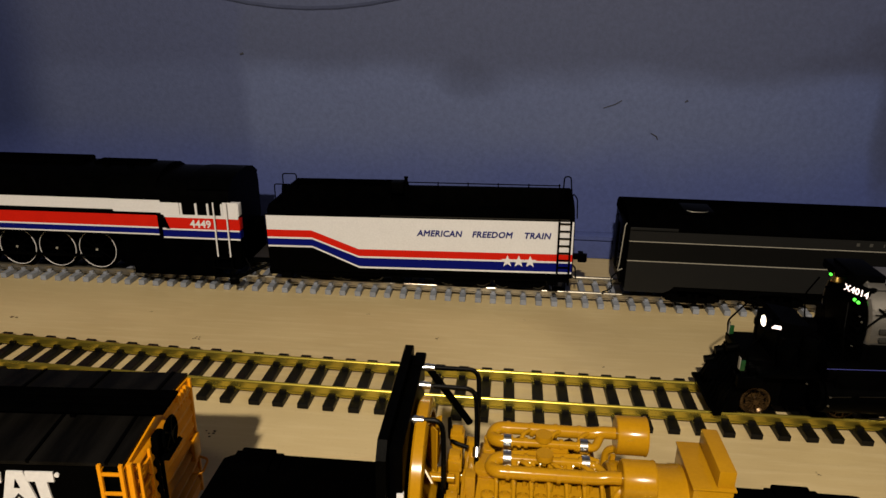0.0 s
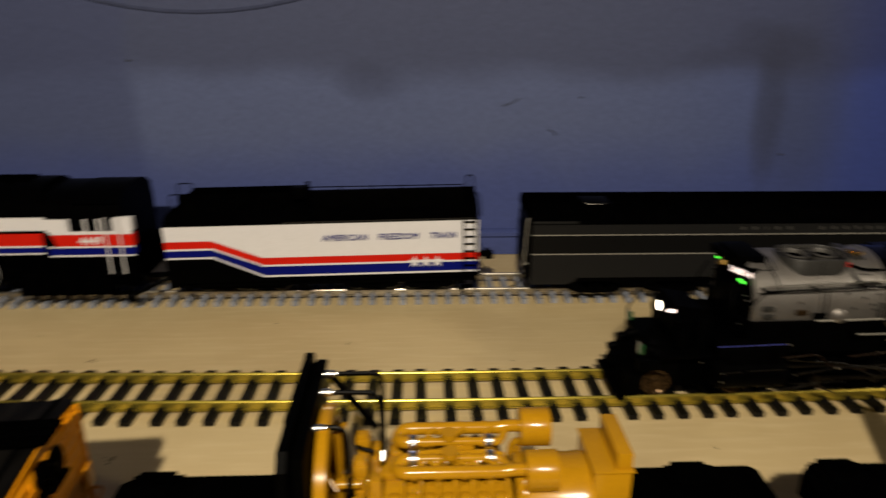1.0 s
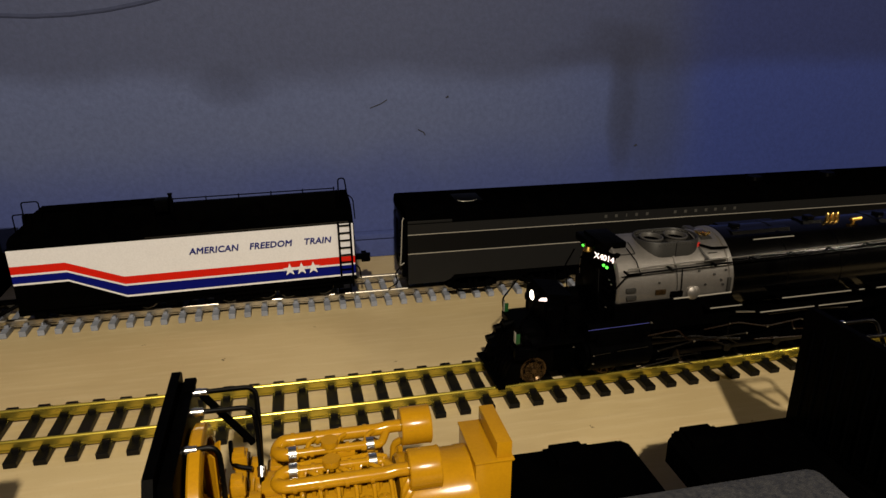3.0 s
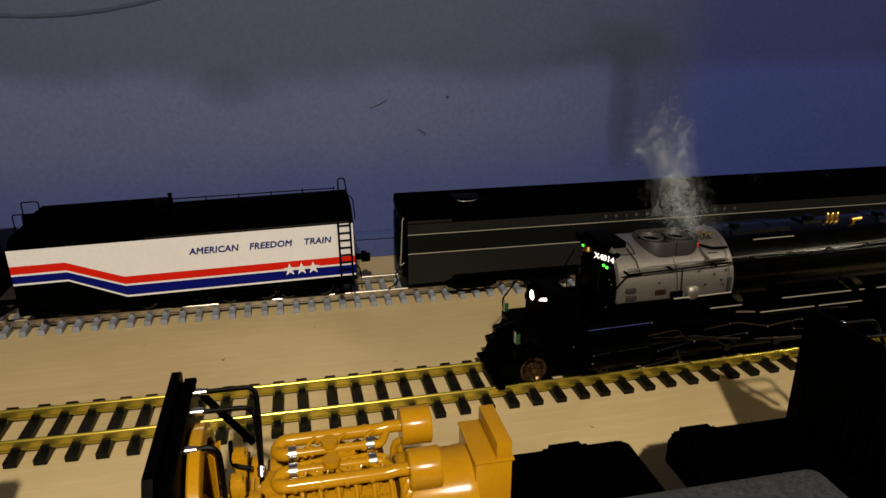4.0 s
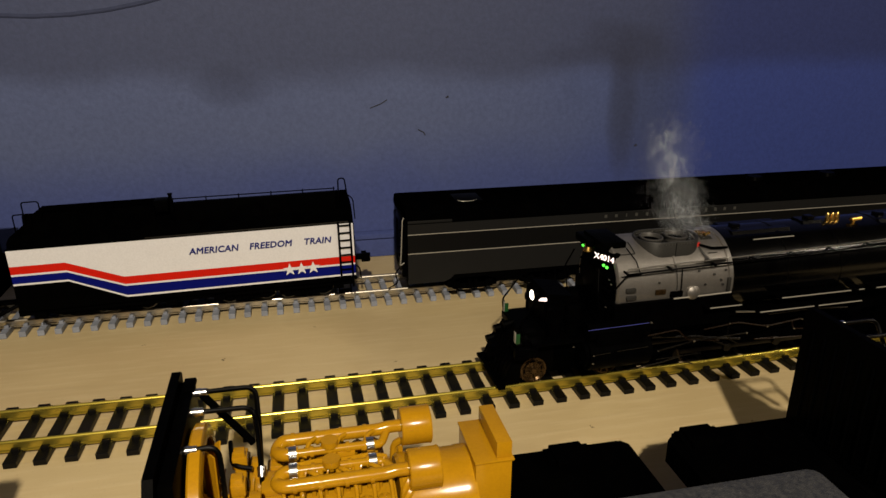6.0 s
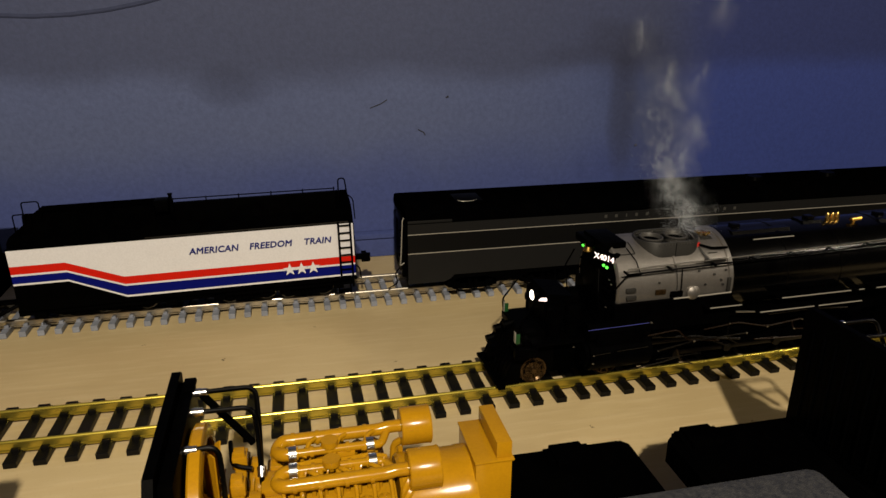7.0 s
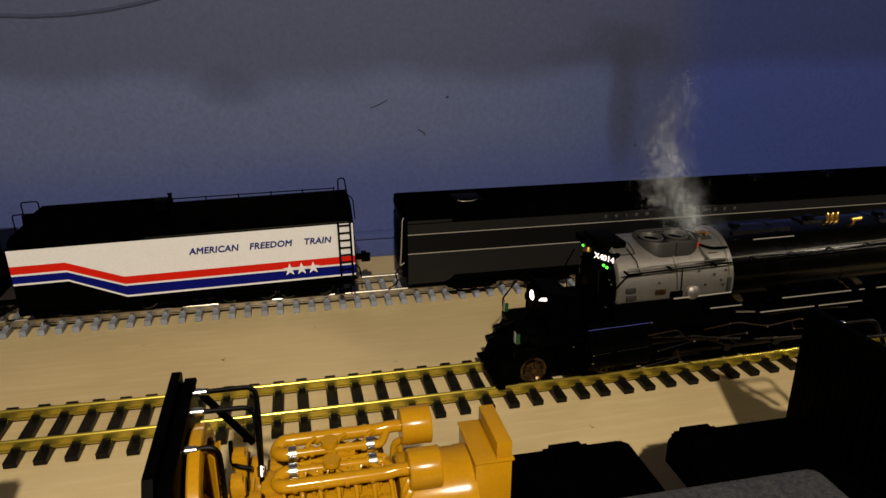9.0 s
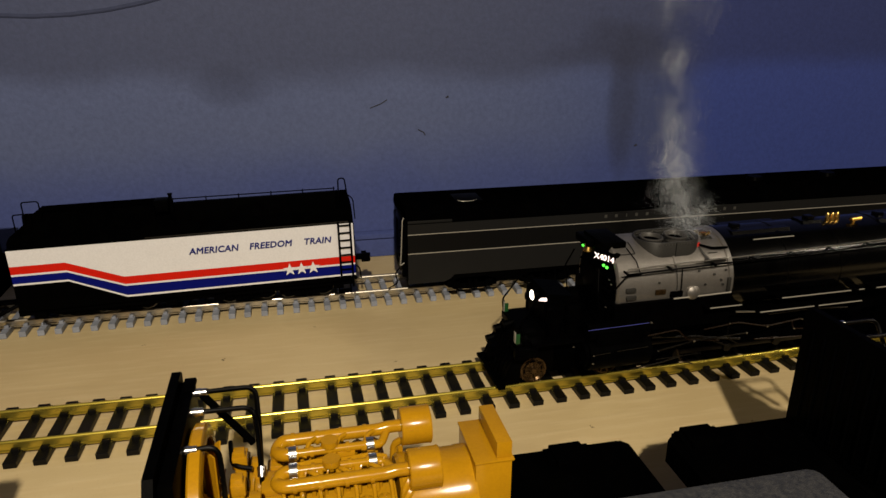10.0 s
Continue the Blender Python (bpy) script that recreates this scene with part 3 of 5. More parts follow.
    bm_tube(bm, [(-0.03, 0.02, 0.04), (-0.022, 0.016, 0.026), (-0.012, 0.012, 0.03), (0.008, 0.012, 0.038)], 0.0011, 8, 0.006)
    part("hose", bm, BLACK, t, "thin black hose")
    bm = bmesh.new()
    bm_tube(bm, [(-0.034, -0.002, 0.0225), (-0.012, 0.003, 0.032), (0.009, 0.010, 0.040)], 0.0021, 8, 0.006)
    bm_lathe(bm, [(0, 0.002), (0.0004, 0.0058), (0.001, 0.0062), (0.010, 0.0062), (0.0106, 0.0058), (0.011, 0.002)], (-0.0415, -0.006, 0.0215), (1, 0.35, 0.05), 18)
    part("water_hose", bm, BLACK, t, "black hose with a round coupling")
    return t


freedom_tender()


# ---- streamlined locomotive of the patriotic train ----
def streamlined_locomotive():
    t = thing("locomotive", "black streamlined locomotive with red, white and blue skirt", "model train", pose(-0.360, 0.216, 0.0, 0, -0.5, 0))
    E = -0.62
    bm = bmesh.new()
    prof = [(0.002, 0.07), (0.002, 0.116), (0.005, 0.126), (0.012, 0.136), (0.026, 0.1435), (0.044, 0.1465), (0.058, 0.1465), (0.076, 0.1435), (0.09, 0.136), (0.098, 0.126), (0.102, 0.116), (0.102, 0.07)]
    bm_prism(bm, prof, E, -0.098, "x")
    part("boiler_casing", bm, BLACK, t, "rounded black boiler casing")
    bm = bmesh.new()
    bm_box(bm, (E, 0.038, 0.144), (-0.20, 0.066, 0.1515), 0.003)
    bm_box(bm, (-0.19, 0.04, 0.144), (-0.12, 0.064, 0.1485), 0.002)
    for x in (-0.14, -0.17, -0.25):
        bm_cyl(bm, (x, 0.035, 0.143), (x, 0.035, 0.1485), 0.004, seg=12)
    part("roof_casing", bm, BLACK_MATT, t)
    bm = bmesh.new()
    prof = [(0.001, 0.068), (0.001, 0.112), (0.003, 0.124), (0.008, 0.1305), (0.02, 0.1375), (0.04, 0.1405), (0.064, 0.1405), (0.084, 0.1375), (0.096, 0.1305), (0.101, 0.124), (0.103, 0.112), (0.103, 0.068)]
    bm_prism(bm, prof, -0.098, -0.011, "x")
    bm_prism(bm, [(0.002, 0.129), (0.018, 0.1385), (0.04, 0.1425), (0.064, 0.1425), (0.084, 0.1385), (0.10, 0.129), (0.097, 0.127), (0.064, 0.139), (0.04, 0.139), (0.005, 0.127)], -0.06, -0.010, "x")
    part("cab", bm, BLACK, t, "black cab with overhanging roof")
    # side stripes, left of the cab
    c = -0.0925
    def strip(nm, x0, x1, z0, z1, mt, lb, y=0.002):
        plate_xz(nm, [(x0, z0), (x1, z0), (x1, z1), (x0, z1)], y, mt, t, 0.0006, lb)
    strip("white_band", E, -0.15, 0.1020, 0.1148, WHITE, "white band")
    strip("white_band", -0.15, c, 0.1000, 0.1148, WHITE, "raised white band", 0.001)
    strip("red_band", E, c, 0.0822, 0.0962, RED, "red band")
    strip("white_line", E, c + 0.004, 0.0803, 0.0822, WHITE, "thin white line")
    strip("blue_band", E, c, 0.0738, 0.0803, BLUE, "dark blue band")
    strip("white_line", E, c, 0.0722, 0.0738, WHITE, "thin white line")
    # cab side
    strip("cab_white", c, -0.07, 0.098, 0.1125, WHITE, "white cab side", 0.0006)
    for x in (-0.0680, -0.050, -0.036, -0.0195):
        strip("window_post", x - 0.0012, x + 0.0012, 0.098, 0.1125, WHITE, "white window post", 0.0006)
    strip("cab_white", -0.018, -0.0006, 0.098, 0.1145, WHITE, "white cab corner", 0.0006)
    strip("cab_white", c, -0.0006, 0.0950, 0.0985, WHITE, "white window sill", 0.0004)
    strip("cab_red", c + 0.004, -0.0006, 0.0815, 0.0950, RED, "red band", 0.0006)
    strip("cab_white", c, -0.0006, 0.0796, 0.0815, WHITE, "thin white line", 0.0006)
    strip("cab_blue", c, -0.0006, 0.0712, 0.0796, BLUE, "dark blue band", 0.0006)
    strip("cab_white", c, -0.0006, 0.0694, 0.0712, WHITE, "thin white line", 0.0006)
    plate_xz("black_trim", [(c - 0.002, 0.098), (c + 0.003, 0.098), (c + 0.009, 0.081), (c + 0.005, 0.081)], 0.0, BLACK, t)
    bm = bmesh.new()
    for z0, z1 in ((0.0985, 0.113), ):
        bm_box(bm, (-0.0112, 0.0005, z0), (0.0002, 0.010, z1), 0.0002)
    part("cab_white", bm, WHITE, t, "white rear corner")
    box_part("cab_red", (-0.0112, 0.0005, 0.0815), (0.0002, 0.010, 0.095), RED, t, 0.0002, "red rear corner")
    box_part("cab_blue", (-0.0112, 0.0005, 0.0712), (0.0002, 0.010, 0.0796), BLUE, t, 0.0002, "dark blue rear corner")
    lettering("number", "4449", 0.0125, WHITE, t, pose(-0.0585, -0.0006, 0.0838, 90, 0, 0), "white number", spacing=1.0, bold=0.0003)
    for x in (-0.0275, -0.0125):
        tube_part("handrail", [(x, -0.004, 0.1155), (x, -0.004, 0.05)], 0.0009, WHITE, t, label="white handrail")
    bm = bmesh.new()
    for z in (0.047, 0.035, 0.024):
        bm_box(bm, (-0.034, -0.004, z), (-0.011, 0.004, z + 0.0018), 0.0003)
    for x in (-0.0335, -0.0115):
        bm_box(bm, (x - 0.0007, -0.0045, 0.022), (x + 0.0007, -0.003, 0.05), 0.0002)
    part("steps", bm, BLACK, t)
    # running gear
    bm = bmesh.new()
    bm_box(bm, (E, 0.026, 0.03), (-0.01, 0.078, 0.071), 0.001)
    bm_box(bm, (-0.15, 0.006, 0.03), (-0.005, 0.098, 0.0695), 0.002)
    bm_box(bm, (-0.135, 0.001, 0.022), (-0.03, 0.012, 0.05), 0.002)
    for x in (-0.125, -0.075):
        bm_box(bm, (x, -0.001, 0.026), (x + 0.03, 0.006, 0.04), 0.0015)
    part("underframe", bm, BLACK_MATT, t)
    for x in (-0.1905, -0.242, -0.2935, -0.345, -0.3965):
        for s, y in ((-1, 0.022), (1, 0.082)):
            wheel(t, x, y, 0.0182 + 0.0253, 0.0253, BLACK_MATT, rim=WHITE if s < 0 else None, outward=s, spokes=10, name="driving_wheel")
    for x in (-0.12, -0.06):
        for s, y in ((-1, 0.024), (1, 0.08)):
            wheel(t, x, y, 0.0137 + 0.014, 0.014, BLACK, outward=s)
    bm = bmesh.new()
    bm_box(bm, (-0.40, 0.012, 0.036), (-0.18, 0.0145, 0.0395), 0.0008)
    bm_box(bm, (-0.52, 0.010, 0.036), (-0.30, 0.0125, 0.040), 0.0008)
    part("side_rod", bm, BLACK, t, "black oily side rods")
    return t


streamlined_locomotive()


BAR_GREY = material("dull_letter_paint", (0.055, 0.053, 0.048), 0.5)


# ---- grey tender of the second train ----
def grey_tender():
    t = thing("tender", "two-tone grey tender with pale lines and black roof", "model train", pose(0.081, 0.2205, 0.0))
    L, W_ = 0.80, 0.1
    bm = bmesh.new()
    bm_box(bm, (-0.001, 0.003, 0.03), (L, W_ - 0.003, 0.105), 0.0015)
    part("body", bm, BLACK, t, "black body shell")
    def strip(nm, x0, x1, z0, z1, mt, lb, y=0.003):
        plate_xz(nm, [(x0, z0), (x1, z0), (x1, z1), (x0, z1)], y, mt, t, 0.003, lb)
    plate_xz("grey_panel", [(0.0, 0.0285), (0.043, 0.0285), (0.050, 0.0315), (0.055, 0.0365), (L, 0.0365), (L, 0.0651), (0.0, 0.0651)], 0.003, GREY_MID, t, 0.003, "grey lower side")
    strip("pale_line", 0.0, L, 0.0651, 0.0662, LINE_PAINT, "pale line")
    strip("dark_panel", 0.0, L, 0.0662, 0.0881, GREY_DARK, "dark grey middle band")
    strip("pale_line", 0.0, L, 0.0881, 0.0891, LINE_PAINT, "pale line")
    strip("grey_panel", 0.0, L, 0.0891, 0.1005, GREY_MID, "grey upper side")
    bm = bmesh.new()
    prof = [(0.0015, 0.1005), (0.0015, 0.104), (0.004, 0.109), (0.010, 0.1135), (0.02, 0.1172), (0.034, 0.119), (0.066, 0.119), (0.08, 0.1172), (0.09, 0.1135), (0.096, 0.109), (0.0985, 0.104), (0.0985, 0.1005)]
    bm_prism(bm, prof, -0.0015, L, "x")
    part("roof", bm, BLACK_MATT, t, "rounded black roof")
    bm = bmesh.new()
    bm_box(bm, (0.0, 0.0012, 0.1012), (0.052, 0.004, 0.1045), 0.0006)
    part("step_strip", bm, GREY_MID, t)
    tube_part("hatch_bar", [(0.062, 0.0180, 0.1212), (0.067, 0.0150, 0.1206), (0.080, 0.0150, 0.1206), (0.085, 0.0180, 0.1212)], 0.00035, STEEL, t, 0.002, label="bright hatch bar")
    bm = bmesh.new()
    bm_box(bm, (0.06, 0.016, 0.117), (0.092, 0.05, 0.1208), 0.0008)
    part("hatch", bm, BLACK, t)
    for x in (0.47, 0.58):
        bm = bmesh.new()
        bm_cyl(bm, (x, 0.045, 0.1175), (x, 0.045, 0.1235), 0.011, 0.009, seg=20)
        part("dome", bm, BLACK, t)
    # rear end details
    tube_part("grab_iron", [(-0.004, 0.004, 0.108), (-0.0060, 0.001, 0.1065), (-0.0085, 0.000, 0.060), (-0.0095, 0.001, 0.052), (-0.004, 0.003, 0.0545)], 0.0006, LINE_PAINT, t, 0.002, label="pale grab iron")
    bm = bmesh.new()
    bm_box(bm, (-0.006, 0.004, 0.036), (0.0, 0.05, 0.106), 0.002)
    bm_box(bm, (-0.006, 0.03, 0.04), (-0.000, 0.07, 0.1), 0.002)
    for z in (0.05, 0.06, 0.07, 0.08, 0.09):
        bm_box(bm, (-0.0085, 0.008, z), (-0.005, 0.018, z + 0.001), 0.0002)
    part("end_wall", bm, BLACK, t)
    for k, x in enumerate((0.2395, 0.2530, 0.2675, 0.2795, 0.2935, 0.3310, 0.3450, 0.3590, 0.3730, 0.3860, 0.3990, 0.4130)):
        plate_xz("letter_bar", [(x, 0.0940), (x + (0.0012 if k == 2 else 0.0034), 0.0940), (x + (0.0012 if k == 2 else 0.0034), 0.0976), (x, 0.0976)], 0.0001, BAR_GREY, t, 0.0004)
    bm = bmesh.new()
    bm_box(bm, (0.006, 0.012, 0.027), (L - 0.006, 0.088, 0.034), 0.001)
    bm_box(bm, (0.056, 0.004, 0.022), (0.40, 0.010, 0.037), 0.001)
    part("frame", bm, BLACK, t)
    for x in (0.078, 0.17, 0.25, 0.33, 0.41, 0.52):
        truck(t, x, 0.05, half=0.044, base=0.04, zr=0.0095, r=0.0125)
    tube_part("air_hose", [(-0.006, 0.026, 0.04), (-0.012, 0.024, 0.034), (-0.009, 0.022, 0.022), (-0.021, 0.02, 0.017)], 0.0008, BLACK, t, 0.004)
    return t


grey_tender()
# ---- large articulated locomotive ----
def articulated_locomotive():
    t = thing("locomotive", "black articulated steam locomotive with silver smokebox and lit lamps", "model train", pose(0.115, 0.0282, 0.0, 0, 0, 1.5))
    R, CZ = 0.0405, 0.0985
    # pilot and front deck
    bm = bmesh.new()
    bm_prism(bm, [(0.012, 0.0165), (0.016, 0.030), (0.025, 0.048), (0.031, 0.057), (0.040, 0.0595), (0.040, 0.046), (0.029, 0.038), (0.028, 0.0165)], -0.028, 0.028)
    bm_box(bm, (0.006, -0.034, 0.0155), (0.013, 0.034, 0.0185), 0.0008)
    pilot = part("pilot", bm, BLACK, t, "black slatted cowcatcher")
    for k in range(9):
        y = -0.030 + k * 0.0075
        tube_part("slat", [(0.0245, y * 0.9, 0.050), (0.0095 + abs(y) * 0.1, y * 1.05, 0.017)], 0.0012, BLACK, pilot, 0, 6)
    bm = bmesh.new()
    bm_box(bm, (0.034, -0.040, 0.057), (0.084, 0.036, 0.0605), 0.0008)
    bm_box(bm, (0.03, -0.024, 0.022), (0.11, 0.024, 0.064), 0.001)
    bm_box(bm, (0.029, -0.034, 0.056), (0.034, 0.030, 0.0625), 0.0008)
    for dx, y, z in ((0.020, -0.024, 0.052), (0.018, 0.018, 0.050), (0.013, 0.026, 0.036), (0.022, 0.004, 0.060)):
        bm_cyl(bm, (dx, y, z), (dx + 0.010, y, z + 0.002), 0.0036, seg=10)
    for x, y in ((0.018, -0.042), (0.032, 0.036)):
        for z in (0.020, 0.032):
            if y > 0:
                bm_box(bm, (x, y - 0.004, z), (x + 0.012, y + 0.004, z + 0.0015), 0.0004)
        for dx in (0.0, 0.012):
            if y > 0:
                bm_tube(bm, [(x + dx, y, 0.02), (x + dx, y, 0.05)], 0.0009, 6)
        bm_box(bm, (x, y - 0.002 if y > 0 else y, 0.048), (x + 0.020, y if y > 0 else y + 0.006, 0.0575), 0.0006)
    part("front_deck", bm, BLACK, t)
    coupler(t, 0.026, 0.0, 0.040, -1)
    bm = bmesh.new()
    bm_prism(bm, [(0.051, 0.060), (0.051, 0.090), (0.054, 0.0975), (0.078, 0.0935), (0.086, 0.085), (0.086, 0.060)], -0.020, 0.018)
    part("pump_shield", bm, BLACK, t, "black pump shield")
    for x, y in ((0.056, -0.025), (0.074, -0.025), (0.056, 0.026)):
        bm = bmesh.new()
        bm_lathe(bm, [(0, 0.007), (0.013, 0.007), (0.0135, 0.0082), (0.018, 0.0082), (0.0185, 0.007), (0.026, 0.007), (0.028, 0.004)], (x + 0.003, y, 0.060), (0, 0, 1), 18)
        part("air_pump", bm, BLACK, t)
    for s in (-1, 1):
        tube_part("handrail", [(0.030, s * 0.026, 0.060), (0.028, s * 0.026, 0.076), (0.044, s * 0.025, 0.0975), (0.052, s * 0.018, 0.095)], 0.0008, BLACK, t, 0.004)
    tube_part("handrail", [(0.050, 0.026, 0.090), (0.050, 0.026, 0.102), (0.080, 0.026, 0.104), (0.080, 0.026, 0.088)], 0.0006, BLACK, t, 0.003)
    # headlight
    bm = bmesh.new()
    bm_lathe(bm, [(0, 0.0052), (0.001, 0.0056), (0.008, 0.0056), (0.010, 0.004)], (0.0470, -0.001, 0.0895), (1, 0, 0), 24)
    h = part("headlight", bm, BLACK, t, "headlight with a lit lens")
    bm = bmesh.new()
    bm_lathe(bm, [(0, 0.001), (0.0004, 0.0042), (0.001, 0.0046)], (0.0458, -0.001, 0.0895), (1, 0, 0), 24)
    part("lens", bm, LIT, h, "glowing white lens")
    bm = bmesh.new()
    bm_box(bm, (-0.0035, 0.0, -0.0011), (0.0035, 0.003, 0.0011), 0.0004, Matrix.Translation((0.0482, -0.0235, 0.0939)) @ pose(0, 0, 0, 0, 0, -20))
    part("lit_plate", bm, LIT_WHITE, t, "small lit number plate")
    for x, y in ((0.0175, -0.037), (0.0290, 0.027)):
        tube_part("flag_staff", [(x + 0.003, y - 0.004, 0.049), (x + 0.001, y - 0.001, 0.0745)], 0.0006, BLACK, t)
        bm = bmesh.new()
        bm_box(bm, (x, y - 0.0036, 0.064), (x + 0.0007, y + 0.0004, 0.0740), 0.0002)
        part("flag", bm, LINE_PAINT, t, "pale flag edge")
        bm = bmesh.new()
        bm_box(bm, (x + 0.0009, y - 0.0038, 0.063), (x + 0.0045, y - 0.0022, 0.072), 0.0003)
        part("flag", bm, GREEN_PART, t, "green flag")
    # smokebox
    bm = bmesh.new()
    skin = [(0.0, 0.0385), (0.0015, R), (0.004, R), (0.0042, R - 0.0006)]
    skin += [(0.024 + 0.0025 * k, R - 0.0006) for k in range(13)]
    skin += [(0.0565, R - 0.0006), (0.057, R), (0.0585, R), (0.059, R - 0.0006)]
    skin += [(0.0615 + 0.0025 * k, R - 0.0006) for k in range(14)]
    skin += [(0.1095, R - 0.0006), (0.110, R + 0.0008), (0.114, R + 0.0008), (0.1145, R - 0.001)]
    bm_lathe(bm, skin, (0.1105, 0, CZ), (1, 0, 0), 96)
    cut = [f for f in bm.faces if f.calc_center_median().z > CZ + 0.02 and all(abs(max(0.0, abs(v.co.x - 0.1700) - 0.0125) / 0.0170) ** 2 + ((v.co.y + 0.009) / 0.0190) ** 2 < 1 for v in f.verts)]
    bmesh.ops.delete(bm, geom=cut, context="FACES")
    sb = part("smokebox", bm, SILVER, t, "weathered silver smokebox")
    bm = bmesh.new()
    bm_lathe(bm, [(-0.004, 0.004), (-0.0035, 0.016), (-0.001, 0.030), (0.0004, 0.037), (0.001, 0.038)], (0.1100, 0, CZ), (1, 0, 0), 48)
    for k in range(20):
        a = k * math.pi / 10
        bm_cyl(bm, (0.1080, 0.0335 * math.cos(a), CZ + 0.0335 * math.sin(a)), (0.1112, 0.0335 * math.cos(a), CZ + 0.0335 * math.sin(a)), 0.0012, seg=8)
    for z in (-0.012, 0.0, 0.012):
        bm_box(bm, (0.1062, -0.03, CZ + z - 0.0012), (0.1095, -0.004, CZ + z + 0.0012), 0.0004)
    part("smokebox_door", bm, BLACK, t, "black bolted smokebox door")
    bm = bmesh.new()
    for k in range(26):
        a = math.pi * (0.1 + 0.8 * k / 25)
        for x in (0.1130, 0.2225):
            bm_cyl(bm, (x, R * math.cos(a), CZ + R * math.sin(a)), (x, (R + 0.0008) * math.cos(a), CZ + (R + 0.0008) * math.sin(a)), 0.0006, seg=6)
    part("rivets", bm, SILVER, sb)
    # seams and small fittings round the smokebox
    def on_skin(x, deg, lift=0.0):
        a = math.radians(deg)
        return (x, -(R + lift) * math.cos(a), CZ + (R + lift) * math.sin(a))
    for x0, d0, x1, d1 in ((0.116, 52, 0.132, 52), (0.132, 52, 0.131, 72), (0.168, 0, 0.168, 34), (0.196, 52, 0.199, 36), (0.199, 36, 0.199, 31), (0.203, 44, 0.212, 44)):
        tube_part("seam", [on_skin(x0 + (x1 - x0) * k / 6, d0 + (d1 - d0) * k / 6, 0.0001) for k in range(7)], 0.0005, STACK_GREY, sb)
    for x, d in ((0.205, 16), (0.212, 8), (0.196, 4), (0.217, 20), (0.214, 2), (0.190, 22), (0.150, 12)):
        bm = bmesh.new()
        bm_cyl(bm, on_skin(x, d), on_skin(x, d, 0.0012), 0.0011, seg=8)
        part("bolt", bm, STACK_GREY, sb)
    bm = bmesh.new()
    bm_box(bm, (0.2185, -0.0425, 0.0925), (0.2215, -0.0400, 0.1060), 0.0005)
    part("bracket", bm, STACK_GREY, sb)
    # black belt under the silver
    bm = bmesh.new()
    bm_prism(bm, [(-0.0415, 0.062), (-0.0415, 0.0895), (-0.0405, 0.0905), (0.0405, 0.0905), (0.0415, 0.0895), (0.0415, 0.062)], 0.1085, 0.2245, "x")
    part("saddle", bm, BLACK, t)
    tube_part("edge_trim", [(0.165, -0.0418, 0.0910), (0.190, -0.0418, 0.0910), (0.2235, -0.0418, 0.0916)], 0.0007, LINE_PAINT, t, label="pale edge trim")
    bm = bmesh.new()
    bm_lathe(bm, [(0, 0.0066), (0.003, 0.0064), (0.0048, 0.004), (0.0054, 0.0008)], (0.1850, -0.0385, 0.0945), (0, -1, 0), 24)
    part("washout_cap", bm, SILVER, sb, "round silver cap")
    for x, z in ((0.112, 0.1085), (0.113, 0.1015)):
        bm = bmesh.new()
        bm_box(bm, (x + 0.006, -0.0420, z - 0.0022 - 0.006), (x + 0.0155, -0.038, z + 0.0018 - 0.006), 0.0008)
        part("step_plate", bm, STACK_GREY, sb)
    bm = bmesh.new()
    bm_box(bm, (0.147, -0.0415, 0.0960), (0.157, -0.039, 0.1005), 0.0005)
    part("builder_plate", bm, RUSTY, sb, "brown plate")
    bm = bmesh.new()
    bm_box(bm, (0.162, -0.0417, 0.0925), (0.174, -0.039, 0.0975), 0.0005)
    part("builder_plate", bm, BLACK, sb)
    # double stack casing
    bm = bmesh.new()
    n, r, xa, xb, z0, z1 = 14, 0.0178, 0.1575, 0.1825, 0.1215, 0.1398
    xm = (xa + xb) / 2
    loop = [(xa + r * math.cos(math.pi / 2 + k * math.pi / n), r * math.sin(math.pi / 2 + k * math.pi / n)) for k in range(n + 1)] + [(xb + r * math.cos(-math.pi / 2 + k * math.pi / n), r * math.sin(-math.pi / 2 + k * math.pi / n)) for k in range(n + 1)]
    rings = [[bm.verts.new((xm + (x - xm) * (0.35 + 0.65 * s), y * s * 1.12 - 0.009, z)) for x, y in loop] for s, z in ((1.02, z0 - 0.004), (1.0, z0 + 0.001), (1.0, z1 - 0.0005), (0.985, z1), (0.93, z1), (0.915, z1 - 0.0006), (0.91, z1 - 0.0060))]
    for r0, r1 in zip(rings, rings[1:]):
        for k in range(len(loop)):
            bm.faces.new((r0[k], r0[(k + 1) % len(loop)], r1[(k + 1) % len(loop)], r1[k]))
    floor_ring = [v.co.copy() for v in rings[-1]]
    stack = part("stack_casing", bm, STACK_GREY, t, "grey oval double chimney casing")
    bm = bmesh.new()
    bm.faces.new([bm.verts.new(v + Vector((0, 0, 0.0003))) for v in floor_ring])
    part("casing_floor", bm, CASING_DARK, stack, "dark casing floor")
    tube_part("seam", [(xm, -0.009 - r * 1.125, z0 - 0.002), (xm, -0.009 - r * 1.125, z1 - 0.0008)], 0.0003, BLACK, stack)
    for k in range(12):
        bm = bmesh.new()
        x = xa - 0.004 + k * 0.0030
        bm_cyl(bm, (x, -0.009 - r * 1.112, z1 - 0.0022), (x, -0.009 - r * 1.155, z1 - 0.0022), 0.0005, seg=6)
        part("rivet", bm, STACK_RIM, stack)
